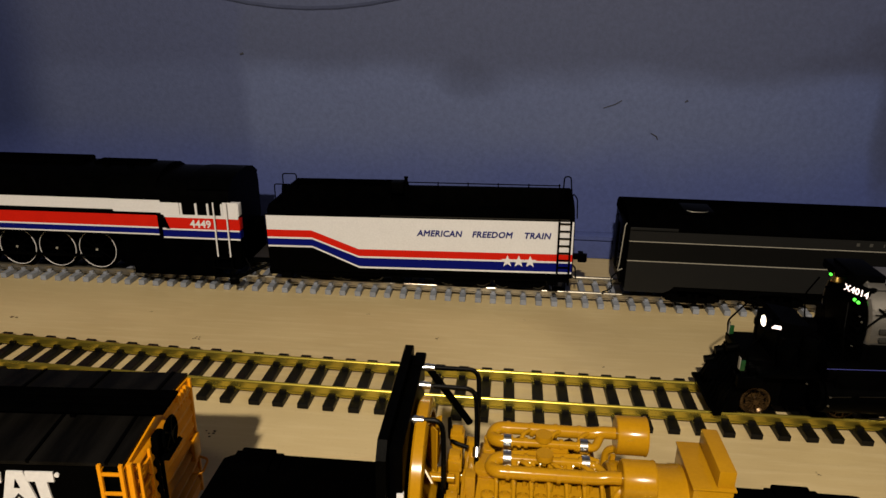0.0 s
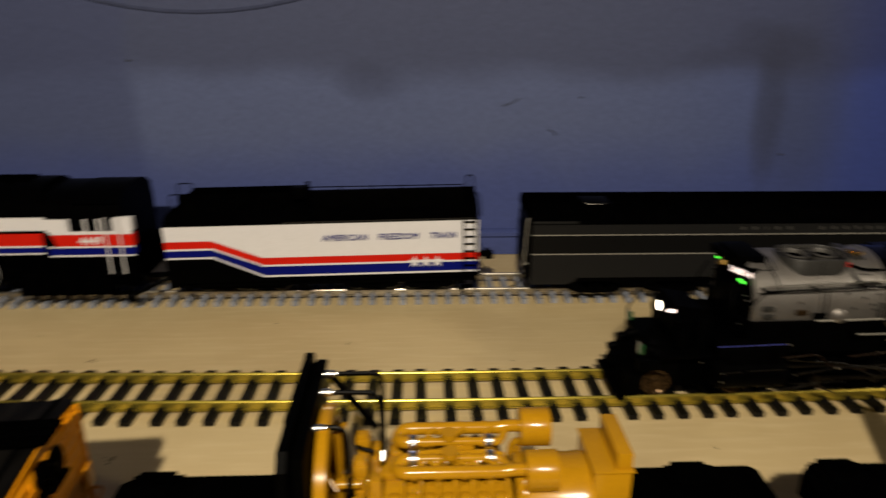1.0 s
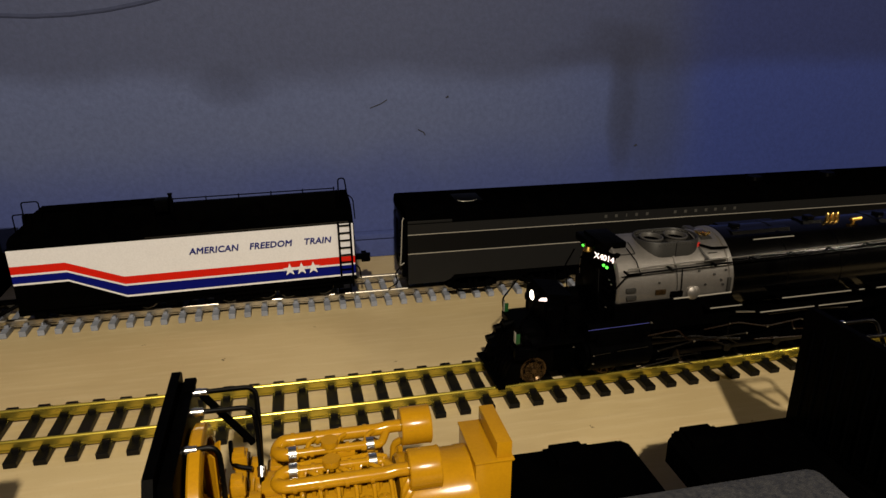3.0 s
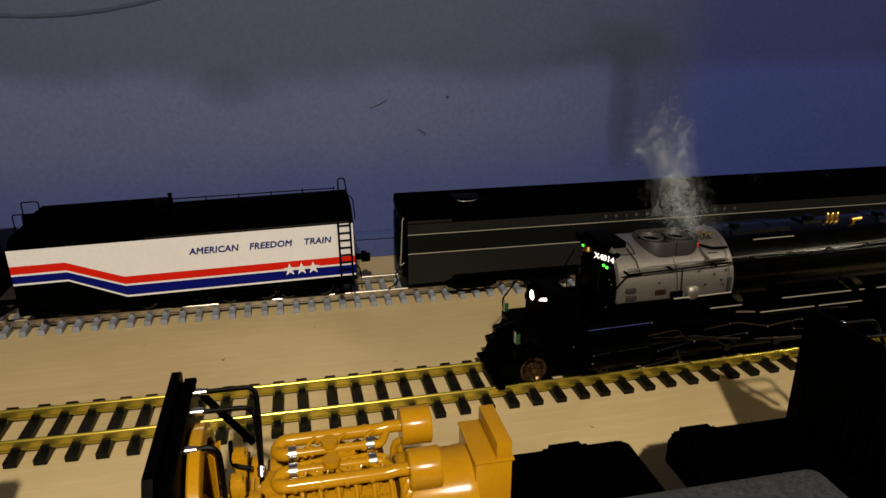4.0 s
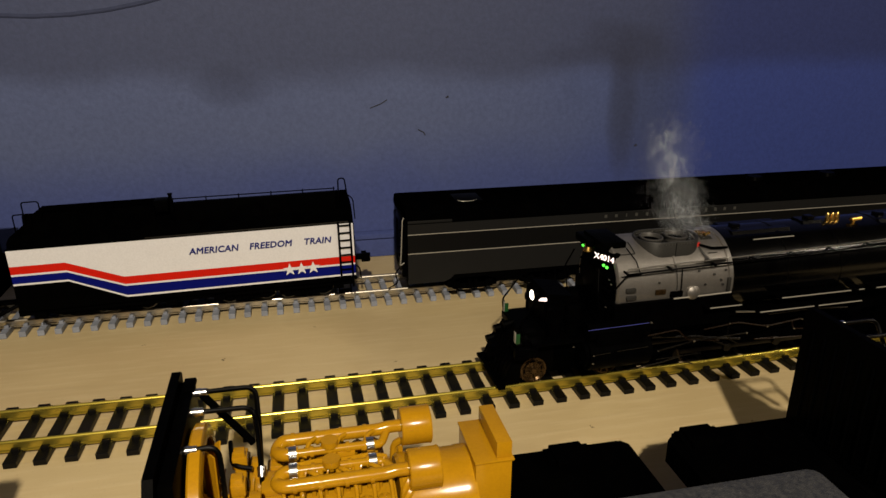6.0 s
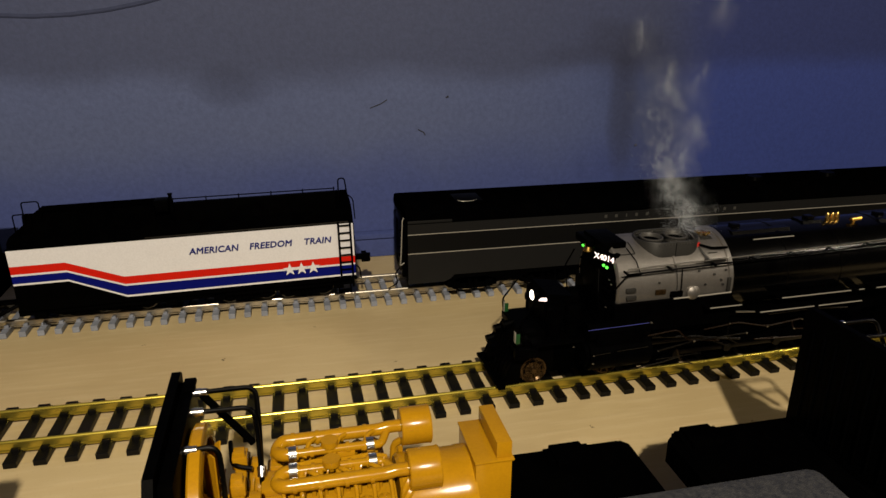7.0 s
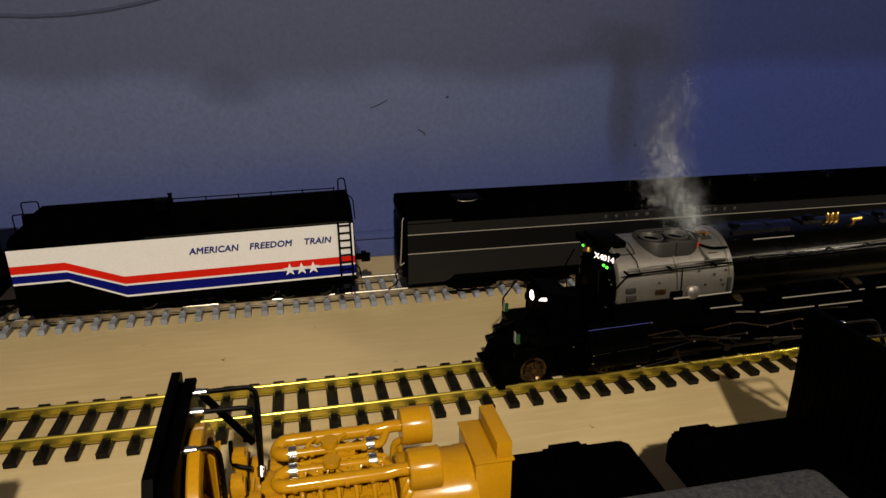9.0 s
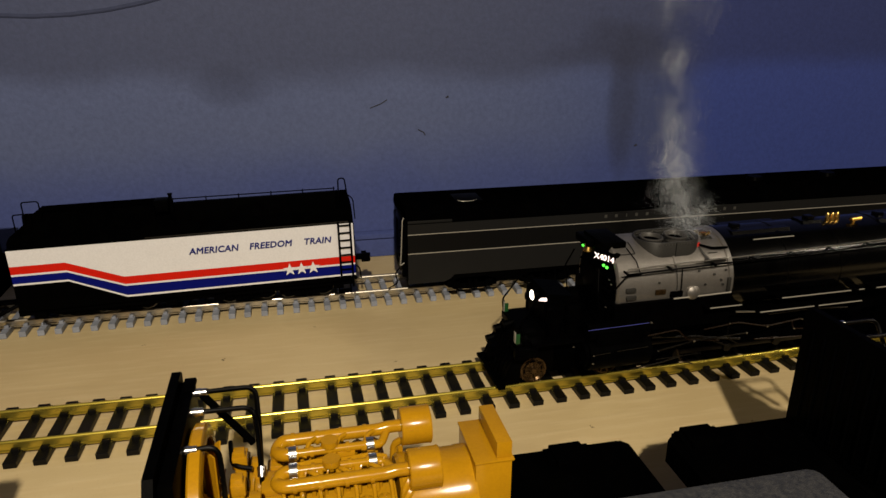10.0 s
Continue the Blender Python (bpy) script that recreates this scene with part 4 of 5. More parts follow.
    for x in (xa - 0.0015, xb - 0.0020):
        oval = Matrix.Translation((x, -0.009, 0)) @ Matrix.Diagonal((0.84, 0.96, 1, 1)) @ Matrix.Translation((-x, 0.009, 0))
        bm = bmesh.new()
        bm_lathe(bm, [(0, 0.0105), (0.004, 0.0108), (0.0046, 0.0124), (0.0056, 0.0124), (0.0059, 0.0120), (0.0059, 0.0109), (0.0054, 0.0105), (0.0022, 0.0098)], (x, -0.009, z1 - 0.0058), (0, 0, 1), 28)
        bm.transform(oval)
        part("chimney", bm, STACK_RIM, stack)
        bm = bmesh.new()
        bm_lathe(bm, [(0.0024, 0.0099), (0.0012, 0.0088), (0.0010, 0.0004)], (x, -0.009, z1 - 0.0058), (0, 0, 1), 28)
        bm.transform(oval)
        part("chimney_bore", bm, BLACK_MATT, stack, "black chimney bore")
    bm = bmesh.new()
    bm_prism(bm, [(0.203, 0.126), (0.203, 0.1372), (0.205, 0.1385), (0.212, 0.1378), (0.2155, 0.134), (0.2155, 0.126)], -0.0165, 0.0165)
    part("steam_box", bm, STACK_GREY, t)
    bm = bmesh.new()
    bm_box(bm, (0.2035, -0.011, 0.1384), (0.2125, -0.003, 0.1402), 0.0007)
    bm_cyl(bm, (0.2055, -0.016, 0.1395), (0.2125, -0.013, 0.1400), 0.0016, seg=10)
    part("whistle", bm, GOLD, t, "brass whistle")
    bm = bmesh.new()
    bm_cyl(bm, (0.1965, -0.0215, 0.129), (0.1965, -0.0215, 0.1345), 0.0020, seg=12)
    part("valve", bm, RED_PART, t, "red valve handle")
    tube_part("steam_pipe", [(0.1965, -0.0225, 0.131), (0.198, -0.0305, 0.126), (0.2065, -0.0385, 0.117)], 0.0011, STACK_GREY, t)
    tube_part("steam_pipe", [(0.1965, -0.0225, 0.133), (0.207, -0.0275, 0.1305), (0.222, -0.029, 0.1305)], 0.0012, BLACK, t)
    bm = bmesh.new()
    for k in range(16):
        x = 0.195 + k * 0.0013
        bm_cyl(bm, (x, -0.0375, 0.1225), (x + 0.0007, -0.0375, 0.1225), 0.0017, seg=8)
    part("spring", bm, STACK_GREY, t)
    # boiler
    bm = bmesh.new()
    prof = [(0.0, R - 0.001), (0.002, R + 0.001)]
    for k in range(1, 10):
        x = k * 0.058
        prof += [(x, R + 0.001), (x + 0.0003, R + 0.0016), (x + 0.0024, R + 0.0016), (x + 0.0027, R + 0.001)]
    prof += [(0.60, R + 0.001), (0.601, 0.02)]
    bm_lathe(bm, prof, (0.2240, 0, CZ), (1, 0, 0), 64)
    part("boiler", bm, BOILER_BLACK, t, "glossy black banded boiler")
    for x0, x1, zt, w in ((0.236, 0.298, 0.1395, 0.019), (0.318, 0.340, 0.1415, 0.012), (0.40, 0.455, 0.1395, 0.019)):
        bm = bmesh.new()
        bm_prism(bm, [(-w - 0.006, 0.126), (-w, zt - 0.006), (-w + 0.005, zt), (w - 0.005, zt), (w, zt - 0.006), (w + 0.006, 0.126)], x0, x1, "x")
        bm_box(bm, (x0 + 0.008, -0.004, zt - 0.001), (x0 + 0.016, 0.004, zt + 0.003), 0.001)
        part("sand_dome", bm, BLACK_GLOSS, t, "black sand dome")
    # highlight on the dome's lower edge, built as a pale painted line
    tube_part("dome_highlight", [(0.253, -0.0235, 0.1335), (0.268, -0.0240, 0.1338), (0.296, -0.0240, 0.1338)], 0.0005, LINE_PAINT, t, label="pale line painted in for the dome edge's highlight")
    for x, y in ((0.3015, -0.014), (0.3095, -0.006)):
        bm = bmesh.new()
        bm_lathe(bm, [(0, 0.0068), (0.0008, 0.0072), (0.0016, 0.0068), (0.002, 0.004)], (x + 0.008, y, 0.1350), (0, -0.35, 1), 24)
        part("valve_cover", bm, STEEL, t, "steel valve cover")
    for k, (x, y) in enumerate(((0.346, -0.006), (0.3515, -0.006), (0.357, -0.006))):
        bm = bmesh.new()
        bm_lathe(bm, [(0, 0.0012), (0.001, 0.0022), (0.0085, 0.0022), (0.0105, 0.0012)], (x + 0.001, y, 0.1370), (0, 0, 1), 12)
        part("safety_valve", bm, GOLD, t, "brass safety valve")
    bm = bmesh.new()
    bm_cyl(bm, (0.367, -0.014, 0.1415), (0.378, -0.014, 0.1425), 0.0022, seg=10)
    bm_cyl(bm, (0.370, -0.014, 0.137), (0.370, -0.014, 0.1435), 0.0018, seg=10)
    part("turret_valve", bm, GOLD, t, "brass turret valve")
    # handrail, pipes
    tube_part("handrail", [(0.106, -0.043, 0.106), (0.118, -0.0422, 0.1185), (0.60, -0.0422, 0.1300)], 0.0009, BLACK, t, 0.004)
    tube_part("steam_pipe", [(0.118, -0.0402, 0.1222), (0.60, -0.0402, 0.1340)], 0.0007, STEEL, t)
    for k in range(12):
        x = 0.118 + k * 0.042
        bm = bmesh.new()
        bm_cyl(bm, (x, -0.034, 0.1183 + k * 0.001), (x, -0.0434, 0.1183 + k * 0.001), 0.0010, seg=8)
        bm_box(bm, (x - 0.0014, -0.0434, 0.1174 + k * 0.001), (x + 0.0014, -0.0412, 0.1192 + k * 0.001), 0.0004)
        part("handrail_post", bm, BLACK, t)
    tube_part("conduit", [(0.1715, -0.0412, 0.092), (0.1715, -0.0418, 0.104), (0.1715, -0.0400, 0.119)], 0.0005, BLACK, t)
    tube_part("conduit", [(0.1325, -0.0380, 0.1155), (0.1305, -0.031, 0.126), (0.126, -0.020, 0.1345)], 0.0005, BLACK, t)
    tube_part("conduit", [(0.114, -0.0378, 0.1150), (0.1325, -0.0378, 0.1155)], 0.0005, BLACK, t)
    # front lamps and number boards
    bm = bmesh.new()
    M = Matrix.Translation((0.1055, -0.0190, 0.1272)) @ pose(0, 0, 0, 0, 0, -62)
    bm_box(bm, (-0.0112, 0.0, -0.0045), (0.0112, 0.009, 0.0045), 0.0008, M)
    nb = part("number_board", bm, BLACK, t, "number board with glowing numerals")
    lettering("numerals", "X4014", 0.0078, LIT_WHITE, nb, M @ pose(-0.0100, -0.0004, -0.0027, 90, 0, 0), "glowing white numerals", spacing=1.0)
    for place in ((0.1050, 0.0225, 0.1245), (0.1055, -0.0200, 0.1200), (0.1065, -0.0240, 0.1194)):
        bm = bmesh.new()
        bm_lathe(bm, [(0, 0.0024), (0.0045, 0.0024), (0.006, 0.001)], place, (0.5, 0.6, 0), 14)
        m_ = part("marker_lamp", bm, BLACK, t, "marker lamp with green lens")
        bm = bmesh.new()
        bm_lathe(bm, [(-0.001, 0.0003), (-0.0008, 0.0011), (0, 0.0014)], place, (0.5, 0.6, 0), 14)
        part("lens", bm, GREEN_LIT, m_, "glowing green lens")
    bm = bmesh.new()
    bm_lathe(bm, [(0, 0.0054), (0.0012, 0.0052), (0.004, 0.0036), (0.008, 0.0029), (0.0098, 0.0010)], (0.1010, 0.004, 0.1262), (0, 0, 1), 18)
    part("bell", bm, GOLD, t, "dull brass bell")
    bm = bmesh.new()
    bm_box(bm, (0.098, 0.000, 0.1305), (0.122, 0.026, 0.1375), 0.001)
    bm_box(bm, (0.104, -0.018, 0.1320), (0.127, 0.022, 0.1398), 0.001)
    part("lamp_bracket", bm, BLACK, t)
    for s in (-1, 1):
        tube_part("handrail", [(0.098, s * 0.036, 0.075), (0.094, s * 0.036, 0.100), (0.098, s * 0.026, 0.120)], 0.0007, BLACK, t, 0.004)
    # walkways
    for x0, x1, z in ((0.194, 0.230, 0.0835), (0.247, 0.309, 0.0738), (0.310, 0.362, 0.0738), (0.268, 0.347, 0.0858), (0.352, 0.362, 0.0858), (0.372, 0.60, 0.0858)):
        bm = bmesh.new()
        bm_box(bm, (x0, -0.0525, z - 0.0022), (x1, -0.036, z - 0.0004), 0.0004)
        w = part("walkway", bm, BLACK, t)
        bm = bmesh.new()
        bm_box(bm, (x0 + 0.002, -0.0529, z - 0.0008), (x1 - 0.002, -0.0522, z + 0.0001), 0.0001)
        part("edge_strip", bm, LINE_PAINT, w, "pale walkway edge")
    tube_part("pipe", [(0.225, -0.050, 0.0755), (0.245, -0.050, 0.0735)], 0.0009, STEEL, t)
    # cylinders, frames, gear
    for x0 in (0.083, 0.405):
        for s in (-1, 1):
            bm = bmesh.new()
            bm_cyl(bm, (x0, s * 0.041, 0.046), (x0 + 0.058, s * 0.041, 0.046), 0.0145, seg=24)
            bm_cyl(bm, (x0 - 0.003, s * 0.041, 0.046), (x0 + 0.061, s * 0.041, 0.046), 0.011, seg=20)
            bm_cyl(bm, (x0, s * 0.040, 0.066), (x0 + 0.058, s * 0.040, 0.066), 0.009, seg=20)
            bm_box(bm, (x0 + 0.006, s * 0.041 - 0.010, 0.048), (x0 + 0.052, s * 0.041 + 0.010, 0.068), 0.002)
            part("cylinder", bm, BLACK, t, "black steam cylinder")
    tube_part("cylinder_edge", [(0.080, -0.0505, 0.0735), (0.138, -0.0505, 0.0745)], 0.00028, BLUE_EDGE, t, label="thin bluish line along the cylinder")
    bm = bmesh.new()
    bm_box(bm, (0.06, -0.024, 0.022), (0.62, 0.024, 0.066), 0.001)
    bm_box(bm, (0.10, -0.036, 0.056), (0.62, 0.036, 0.0665), 0.001)
    for k in range(9):
        x = 0.16 + k * 0.05
        bm_box(bm, (x, -0.0405, 0.052), (x + 0.016, -0.030, 0.064), 0.0015)
    part("chassis", bm, BLACK_MATT, t)
    for x in (0.0420, 0.113):
        for s in (-1, 1):
            wheel(t, x, s * 0.0255, 0.0137 + 0.0125, 0.0125, RUSTY if s < 0 else BLACK, outward=s, spokes=9, name="pilot_wheel")
    for x in (0.178, 0.232, 0.286, 0.340, 0.46, 0.514, 0.568):
        for s in (-1, 1):
            wheel(t, x, s * 0.0255, 0.0137 + 0.0245, 0.0245, BLACK_MATT, outward=s, spokes=12, name="driving_wheel")
    bm = bmesh.new()
    bm_box(bm, (0.14, -0.0375, 0.0445), (0.205, -0.0355, 0.0475), 0.0005)
    bm_box(bm, (0.18, -0.0355, 0.0300), (0.345, -0.0335, 0.0340), 0.0006)
    bm_tube(bm, [(0.15, -0.038, 0.0530), (0.20, -0.038, 0.0480), (0.232, -0.038, 0.034)], 0.0012, 6)
    bm_tube(bm, [(0.20, -0.0365, 0.046), (0.245, -0.0365, 0.0395)], 0.0013, 6)
    for x in (0.178, 0.232, 0.286, 0.340):
        bm_cyl(bm, (x, -0.032, 0.032), (x, -0.0375, 0.032), 0.0042, seg=12)
    part("side_rod", bm, ROD_STEEL, t, "dull oily side rods")
    bm = bmesh.new()
    for x0, x1, z in ((0.084, 0.100, 0.052), (0.106, 0.136, 0.0535), (0.145, 0.19, 0.0405)):
        bm_tube(bm, [(x0, -0.0565, z), (x1, -0.0565, z + 0.001)], 0.0004, 6)
    part("piston_rod", bm, ROD_STEEL, t)
    for pts, mt in (([(0.140, -0.047, 0.060), (0.170, -0.047, 0.0625), (0.182, -0.046, 0.050), (0.215, -0.046, 0.046)], PIPE_BROWN),
                    ([(0.150, -0.049, 0.0445), (0.185, -0.049, 0.0500), (0.240, -0.049, 0.0520)], ROD_STEEL),
                    ([(0.196, -0.048, 0.0600), (0.230, -0.048, 0.0635), (0.262, -0.048, 0.0560), (0.300, -0.047, 0.0590)], PIPE_BROWN),
                    ([(0.222, -0.047, 0.0640), (0.222, -0.047, 0.0480), (0.236, -0.046, 0.0400)], ROD_STEEL),
                    ([(0.250, -0.049, 0.0445), (0.300, -0.049, 0.0415), (0.345, -0.048, 0.0440)], PIPE_BROWN),
                    ([(0.172, -0.046, 0.0420), (0.176, -0.047, 0.0300), (0.190, -0.046, 0.0250)], PIPE_BROWN),
                    ([(0.262, -0.048, 0.0680), (0.310, -0.048, 0.0690), (0.350, -0.048, 0.0660)], ROD_STEEL),
                    ([(0.290, -0.047, 0.0590), (0.292, -0.048, 0.0500), (0.310, -0.048, 0.0480), (0.330, -0.048, 0.0560)], PIPE_BROWN),
                    ([(0.118, -0.055, 0.0330), (0.150, -0.053, 0.0345), (0.172, -0.050, 0.0365)], ROD_STEEL)):
        tube_part("pipe", pts, 0.0007, mt, t, 0.005, 6, "thin brown pipe" if mt is PIPE_BROWN else "")
    # steel bits added to give the running gear its scattered glints
    rnd = random.Random(8)
    for x, y, z in [(0.150, -0.0500, 0.0450), (0.186, -0.0500, 0.0505), (0.222, -0.0480, 0.0635), (0.240, -0.0500, 0.0525), (0.262, -0.0490, 0.0560), (0.300, -0.0480, 0.0590), (0.1395, -0.0515, 0.0748), (0.084, -0.0565, 0.0520), (0.084, -0.056, 0.0440), (0.345, -0.0490, 0.0445), (0.0705, -0.0440, 0.0560), (0.292, -0.0490, 0.0505), (0.1005, -0.0385, 0.0885), (0.1050, -0.0370, 0.1085), (0.104, -0.034, 0.1120)]:
        bm = bmesh.new()
        bm_cyl(bm, (x, y, z), (x + 0.0004, y - 0.0012, z + 0.0002), rnd.uniform(0.0006, 0.0011), 0.0005, seg=6)
        part("glint_bit", bm, STEEL, t, "small bright bit added for a glint")
    bm = bmesh.new()
    bm_box(bm, (0.60, -0.05, 0.06), (0.70, 0.05, 0.145), 0.003)
    part("cab", bm, BLACK, t)
    return t


ROD_STEEL = material("oily_rod_steel", (0.0030, 0.0020, 0.0015), 0.30, metal=0.6, second=(0.002, 0.0015, 0.001), scale=120)
CASING_DARK = material("dark_casing_grey", (0.006, 0.006, 0.006), 0.8, second=(0.014, 0.013, 0.012), scale=150, spec=0.1)
PIPE_BROWN = material("brown_pipe_paint", (0.011, 0.0038, 0.0016), 0.30, metal=0.4, second=(0.005, 0.0025, 0.0012), scale=150)
BOILER_BLACK = material("boiler_black_paint", (0.0004, 0.0004, 0.0005), 0.15, second=(0.0008, 0.0008, 0.0008), scale=60, spec=0.30, bump=0.05)
STACK_RIM = material("stack_rim_paint", (0.060, 0.057, 0.053), 0.5, metal=0.2, second=(0.05, 0.047, 0.044), scale=90)
BLACK_GLOSS = material("glossy_black_paint", (0.0006, 0.0006, 0.0007), 0.24, second=(0.001, 0.001, 0.001), scale=60, spec=0.14)
BLUE_EDGE = material("blue_edge_line", (0.05, 0.06, 0.30), 0.35)
articulated_locomotive()


# ---- flat cars with engine loads ----
def flat_car(m, name="flat_car"):
    t = thing(name, "black flat car on brass track carrying a yellow engine", "model train", m, group="flat cars")
    a, b = -0.2, 0.195
    bm = bmesh.new()
    bm_box(bm, (a + 0.006, -0.0465, 0.050), (b - 0.006, 0.0465, 0.0635), 0.001)
    bm_prism(bm, [(a, -0.040), (a + 0.008, -0.0465), (a + 0.02, -0.0465), (a + 0.02, 0.0465), (a + 0.008, 0.0465), (a, 0.040)], 0.046, 0.0628, "z")
    bm_prism(bm, [(b - 0.02, -0.0465), (b - 0.004, -0.0465), (b, -0.042), (b, 0.042), (b - 0.004, 0.0465), (b - 0.02, 0.0465)], 0.046, 0.0628, "z")
    part("deck", bm, BLACK_MATT, t)
    for y in (-0.0475, 0.0445):
        bm = bmesh.new()
        bm_prism(bm, [(a + 0.012, 0.060), (b - 0.012, 0.060), (b - 0.03, 0.046), (0.09, 0.032), (-0.09, 0.032), (a + 0.03, 0.046)], y, y + 0.003)
        part("side_sill", bm, BLACK, t)
    for x in (-0.178, 0.15):
        bm = bmesh.new()
        bm_box(bm, (x - 0.011, 0.026, 0.0625), (x + 0.011, 0.0462, 0.0678), 0.0012)
        bm_box(bm, (x - 0.015, 0.030, 0.0625), (x + 0.016, 0.0455, 0.0655), 0.0008)
        part("tie_down_block", bm, BLACK_MATT, t)
    for k in range(8):
        x = -0.130 + k * 0.0072
        bm = bmesh.new()
        bm_box(bm, (x, -0.0482, 0.0535), (x + 0.0052, -0.0470, 0.0570), 0.0002)
        part("letter_bar", bm, LINE_PAINT, t)
    for x in (-0.14, 0.14):
        truck(t, x, 0.0, half=0.036)
    coupler(t, a, 0.0, 0.040, -1)
    coupler(t, b, 0.0, 0.040, 1)
    return t


def engine_load(m):
    """A yellow twin-bank engine with radiator, pipes, mufflers and generator, on skids."""
    t = thing("engine_load", "yellow diesel engine with black radiator on a flat car", "engine load", m, group="engine loads")
    Z0 = 0.0640
    # radiator
    bm = bmesh.new()
    bm_prism(bm, [(-0.058, Z0), (-0.058, 0.144), (-0.052, 0.1515), (0.040, 0.1515), (0.043, 0.149), (0.043, Z0)], -0.1139, -0.1092, "x")
    rad = part("radiator", bm, BLACK, t, "black radiator panel")
    for k in range(9):
        bm = bmesh.new()
        bm_box(bm, (-0.1152, -0.048 + k * 0.01, 0.072), (-0.1137, -0.0468 + k * 0.01, 0.138), 0.0003)
        part("fin", bm, BLACK, rad)
    bm = bmesh.new()
    bm_box(bm, (-0.1092, -0.050, Z0), (-0.1025, 0.041, 0.1450), 0.001)
    bm_box(bm, (-0.1080, 0.028, 0.144), (-0.1015, 0.041, 0.1470), 0.0012)
    for k in range(6):
        bm_cyl(bm, (-0.1026, -0.044 + (k % 2) * 0.006, 0.080 + k * 0.009), (-0.1016, -0.044 + (k % 2) * 0.006, 0.080 + k * 0.009), 0.001, seg=8)
    part("radiator_core", bm, BLACK, t)
    bm = bmesh.new()
    bm_box(bm, (-0.1055, -0.0512, 0.1150), (-0.1020, -0.0485, 0.1205), 0.0005)
    part("label_plate", bm, WHITE, t, "small white plate")
    # fan shroud
    bm = bmesh.new()
    bm_lathe(bm, [(0, 0.0405), (0.0010, 0.0415), (0.0058, 0.0415), (0.0063, 0.0405), (0.0066, 0.0385), (0.0068, 0.0340), (0.0060, 0.0335), (0.003, 0.036)], (-0.1010, -0.006, 0.0985), (1, 0, 0), 56)
    part("fan_shroud", bm, YELLOW, t, "yellow fan shroud")
    bm = bmesh.new()
    bm_cyl(bm, (-0.096, -0.006, 0.0985), (-0.072, -0.006, 0.0985), 0.004, seg=14)
    fan = part("fan", bm, YELLOW, t)
    for k in range(7):
        a = k * 2 * math.pi / 7
        bm = bmesh.new()
        M = Matrix.Translation((-0.0935, -0.006, 0.0985)) @ Matrix.Rotation(a, 4, "X") @ Matrix.Translation((0, 0, 0.018)) @ Matrix.Rotation(0.6, 4, "Z")
        bm_box(bm, (-0.0004, -0.006, -0.013), (0.0004, 0.006, 0.013), 0.0, M)
        part("blade", bm, YELLOW, fan)
    # brackets between shroud and block
    for y in (-0.030, -0.012, 0.010, 0.026):
        h = 0.118 if abs(y) < 0.02 else 0.106
        bm = bmesh.new()
        bm_box(bm, (-0.0835, y - 0.0030, Z0), (-0.0775, y + 0.0030, h), 0.0008)
        bm_box(bm, (-0.0845, y - 0.0036, h - 0.010), (-0.0765, y + 0.0036, h - 0.003), 0.0008)
        part("bracket", bm, YELLOW, t)
    bm = bmesh.new()
    bm_box(bm, (-0.0825, -0.032, 0.094), (-0.0785, 0.028, 0.099), 0.0008)
    bm_cyl(bm, (-0.093, -0.018, 0.106), (-0.080, -0.018, 0.106), 0.0024, seg=12)
    bm_box(bm, (-0.0745, -0.024, Z0), (-0.0690, -0.018, 0.112), 0.0008)
    bm_box(bm, (-0.0745, 0.008, Z0), (-0.0690, 0.014, 0.110), 0.0008)
    part("bracket", bm, YELLOW, t)
    # pipes and struts
    for pts, clamps in (([(-0.1085, 0.030, 0.1432), (-0.0705, 0.030, 0.1434), (-0.0695, 0.020, 0.128), (-0.0693, 0.001, 0.1075)], ((-0.1000, 0.030, 0.1432),)),
                        ([(-0.1080, 0.015, 0.1405), (-0.0715, 0.015, 0.1400), (-0.0700, 0.010, 0.126), (-0.0693, -0.001, 0.103)], ((-0.1005, 0.015, 0.1405),)),
                        ([(-0.1080, -0.015, 0.1378), (-0.0870, -0.015, 0.1388), (-0.0855, -0.022, 0.124), (-0.0850, -0.030, 0.085)], ((-0.1010, -0.015, 0.1382),))):
        tube_part("pipe", pts, 0.0014, BLACK_GLOSS, t, 0.006, 10, "black pipe")
        for c in clamps:
            bm = bmesh.new()
            bm_lathe(bm, [(-0.004, 0.0015), (-0.0036, 0.0021), (-0.001, 0.0021), (-0.0008, 0.0024), (0.0012, 0.0024), (0.0014, 0.0021), (0.0042, 0.0021), (0.0046, 0.0015)], c, (1, 0, 0), 16)
            part("clamp", bm, CHROME, t, "bright metal clamp")
            bm = bmesh.new()
            bm_cyl(bm, (c[0] - 0.0105, c[1], c[2]), (c[0] - 0.003, c[1], c[2]), 0.0008, seg=8)
            part("pipe_stub", bm, CHROME, t, "bright metal stub")
    bm = bmesh.new()
    bm_lathe(bm, [(-0.003, 0.0016), (-0.0026, 0.0024), (0.0026, 0.0024), (0.003, 0.0016)], (-0.0693, 0.002, 0.1085), (0, 0.6, 0.8), 16)
    part("clamp", bm, CHROME, t, "bright metal clamp")
    for p, q in (((-0.0985, 0.030, 0.1420), (-0.0745, 0.030, 0.1080)), ((-0.1020, -0.040, 0.116), (-0.0820, -0.040, 0.080))):
        tube_part("strut", [p, q], 0.0022, BLACK, t, label="black strut")
    tube_part("hose", [(-0.086, 0.024, 0.114), (-0.084, 0.006, 0.1115), (-0.074, 0.004, 0.1095)], 0.0013, BLACK_GLOSS, t, 0.004)
    # block
    bm = bmesh.new()
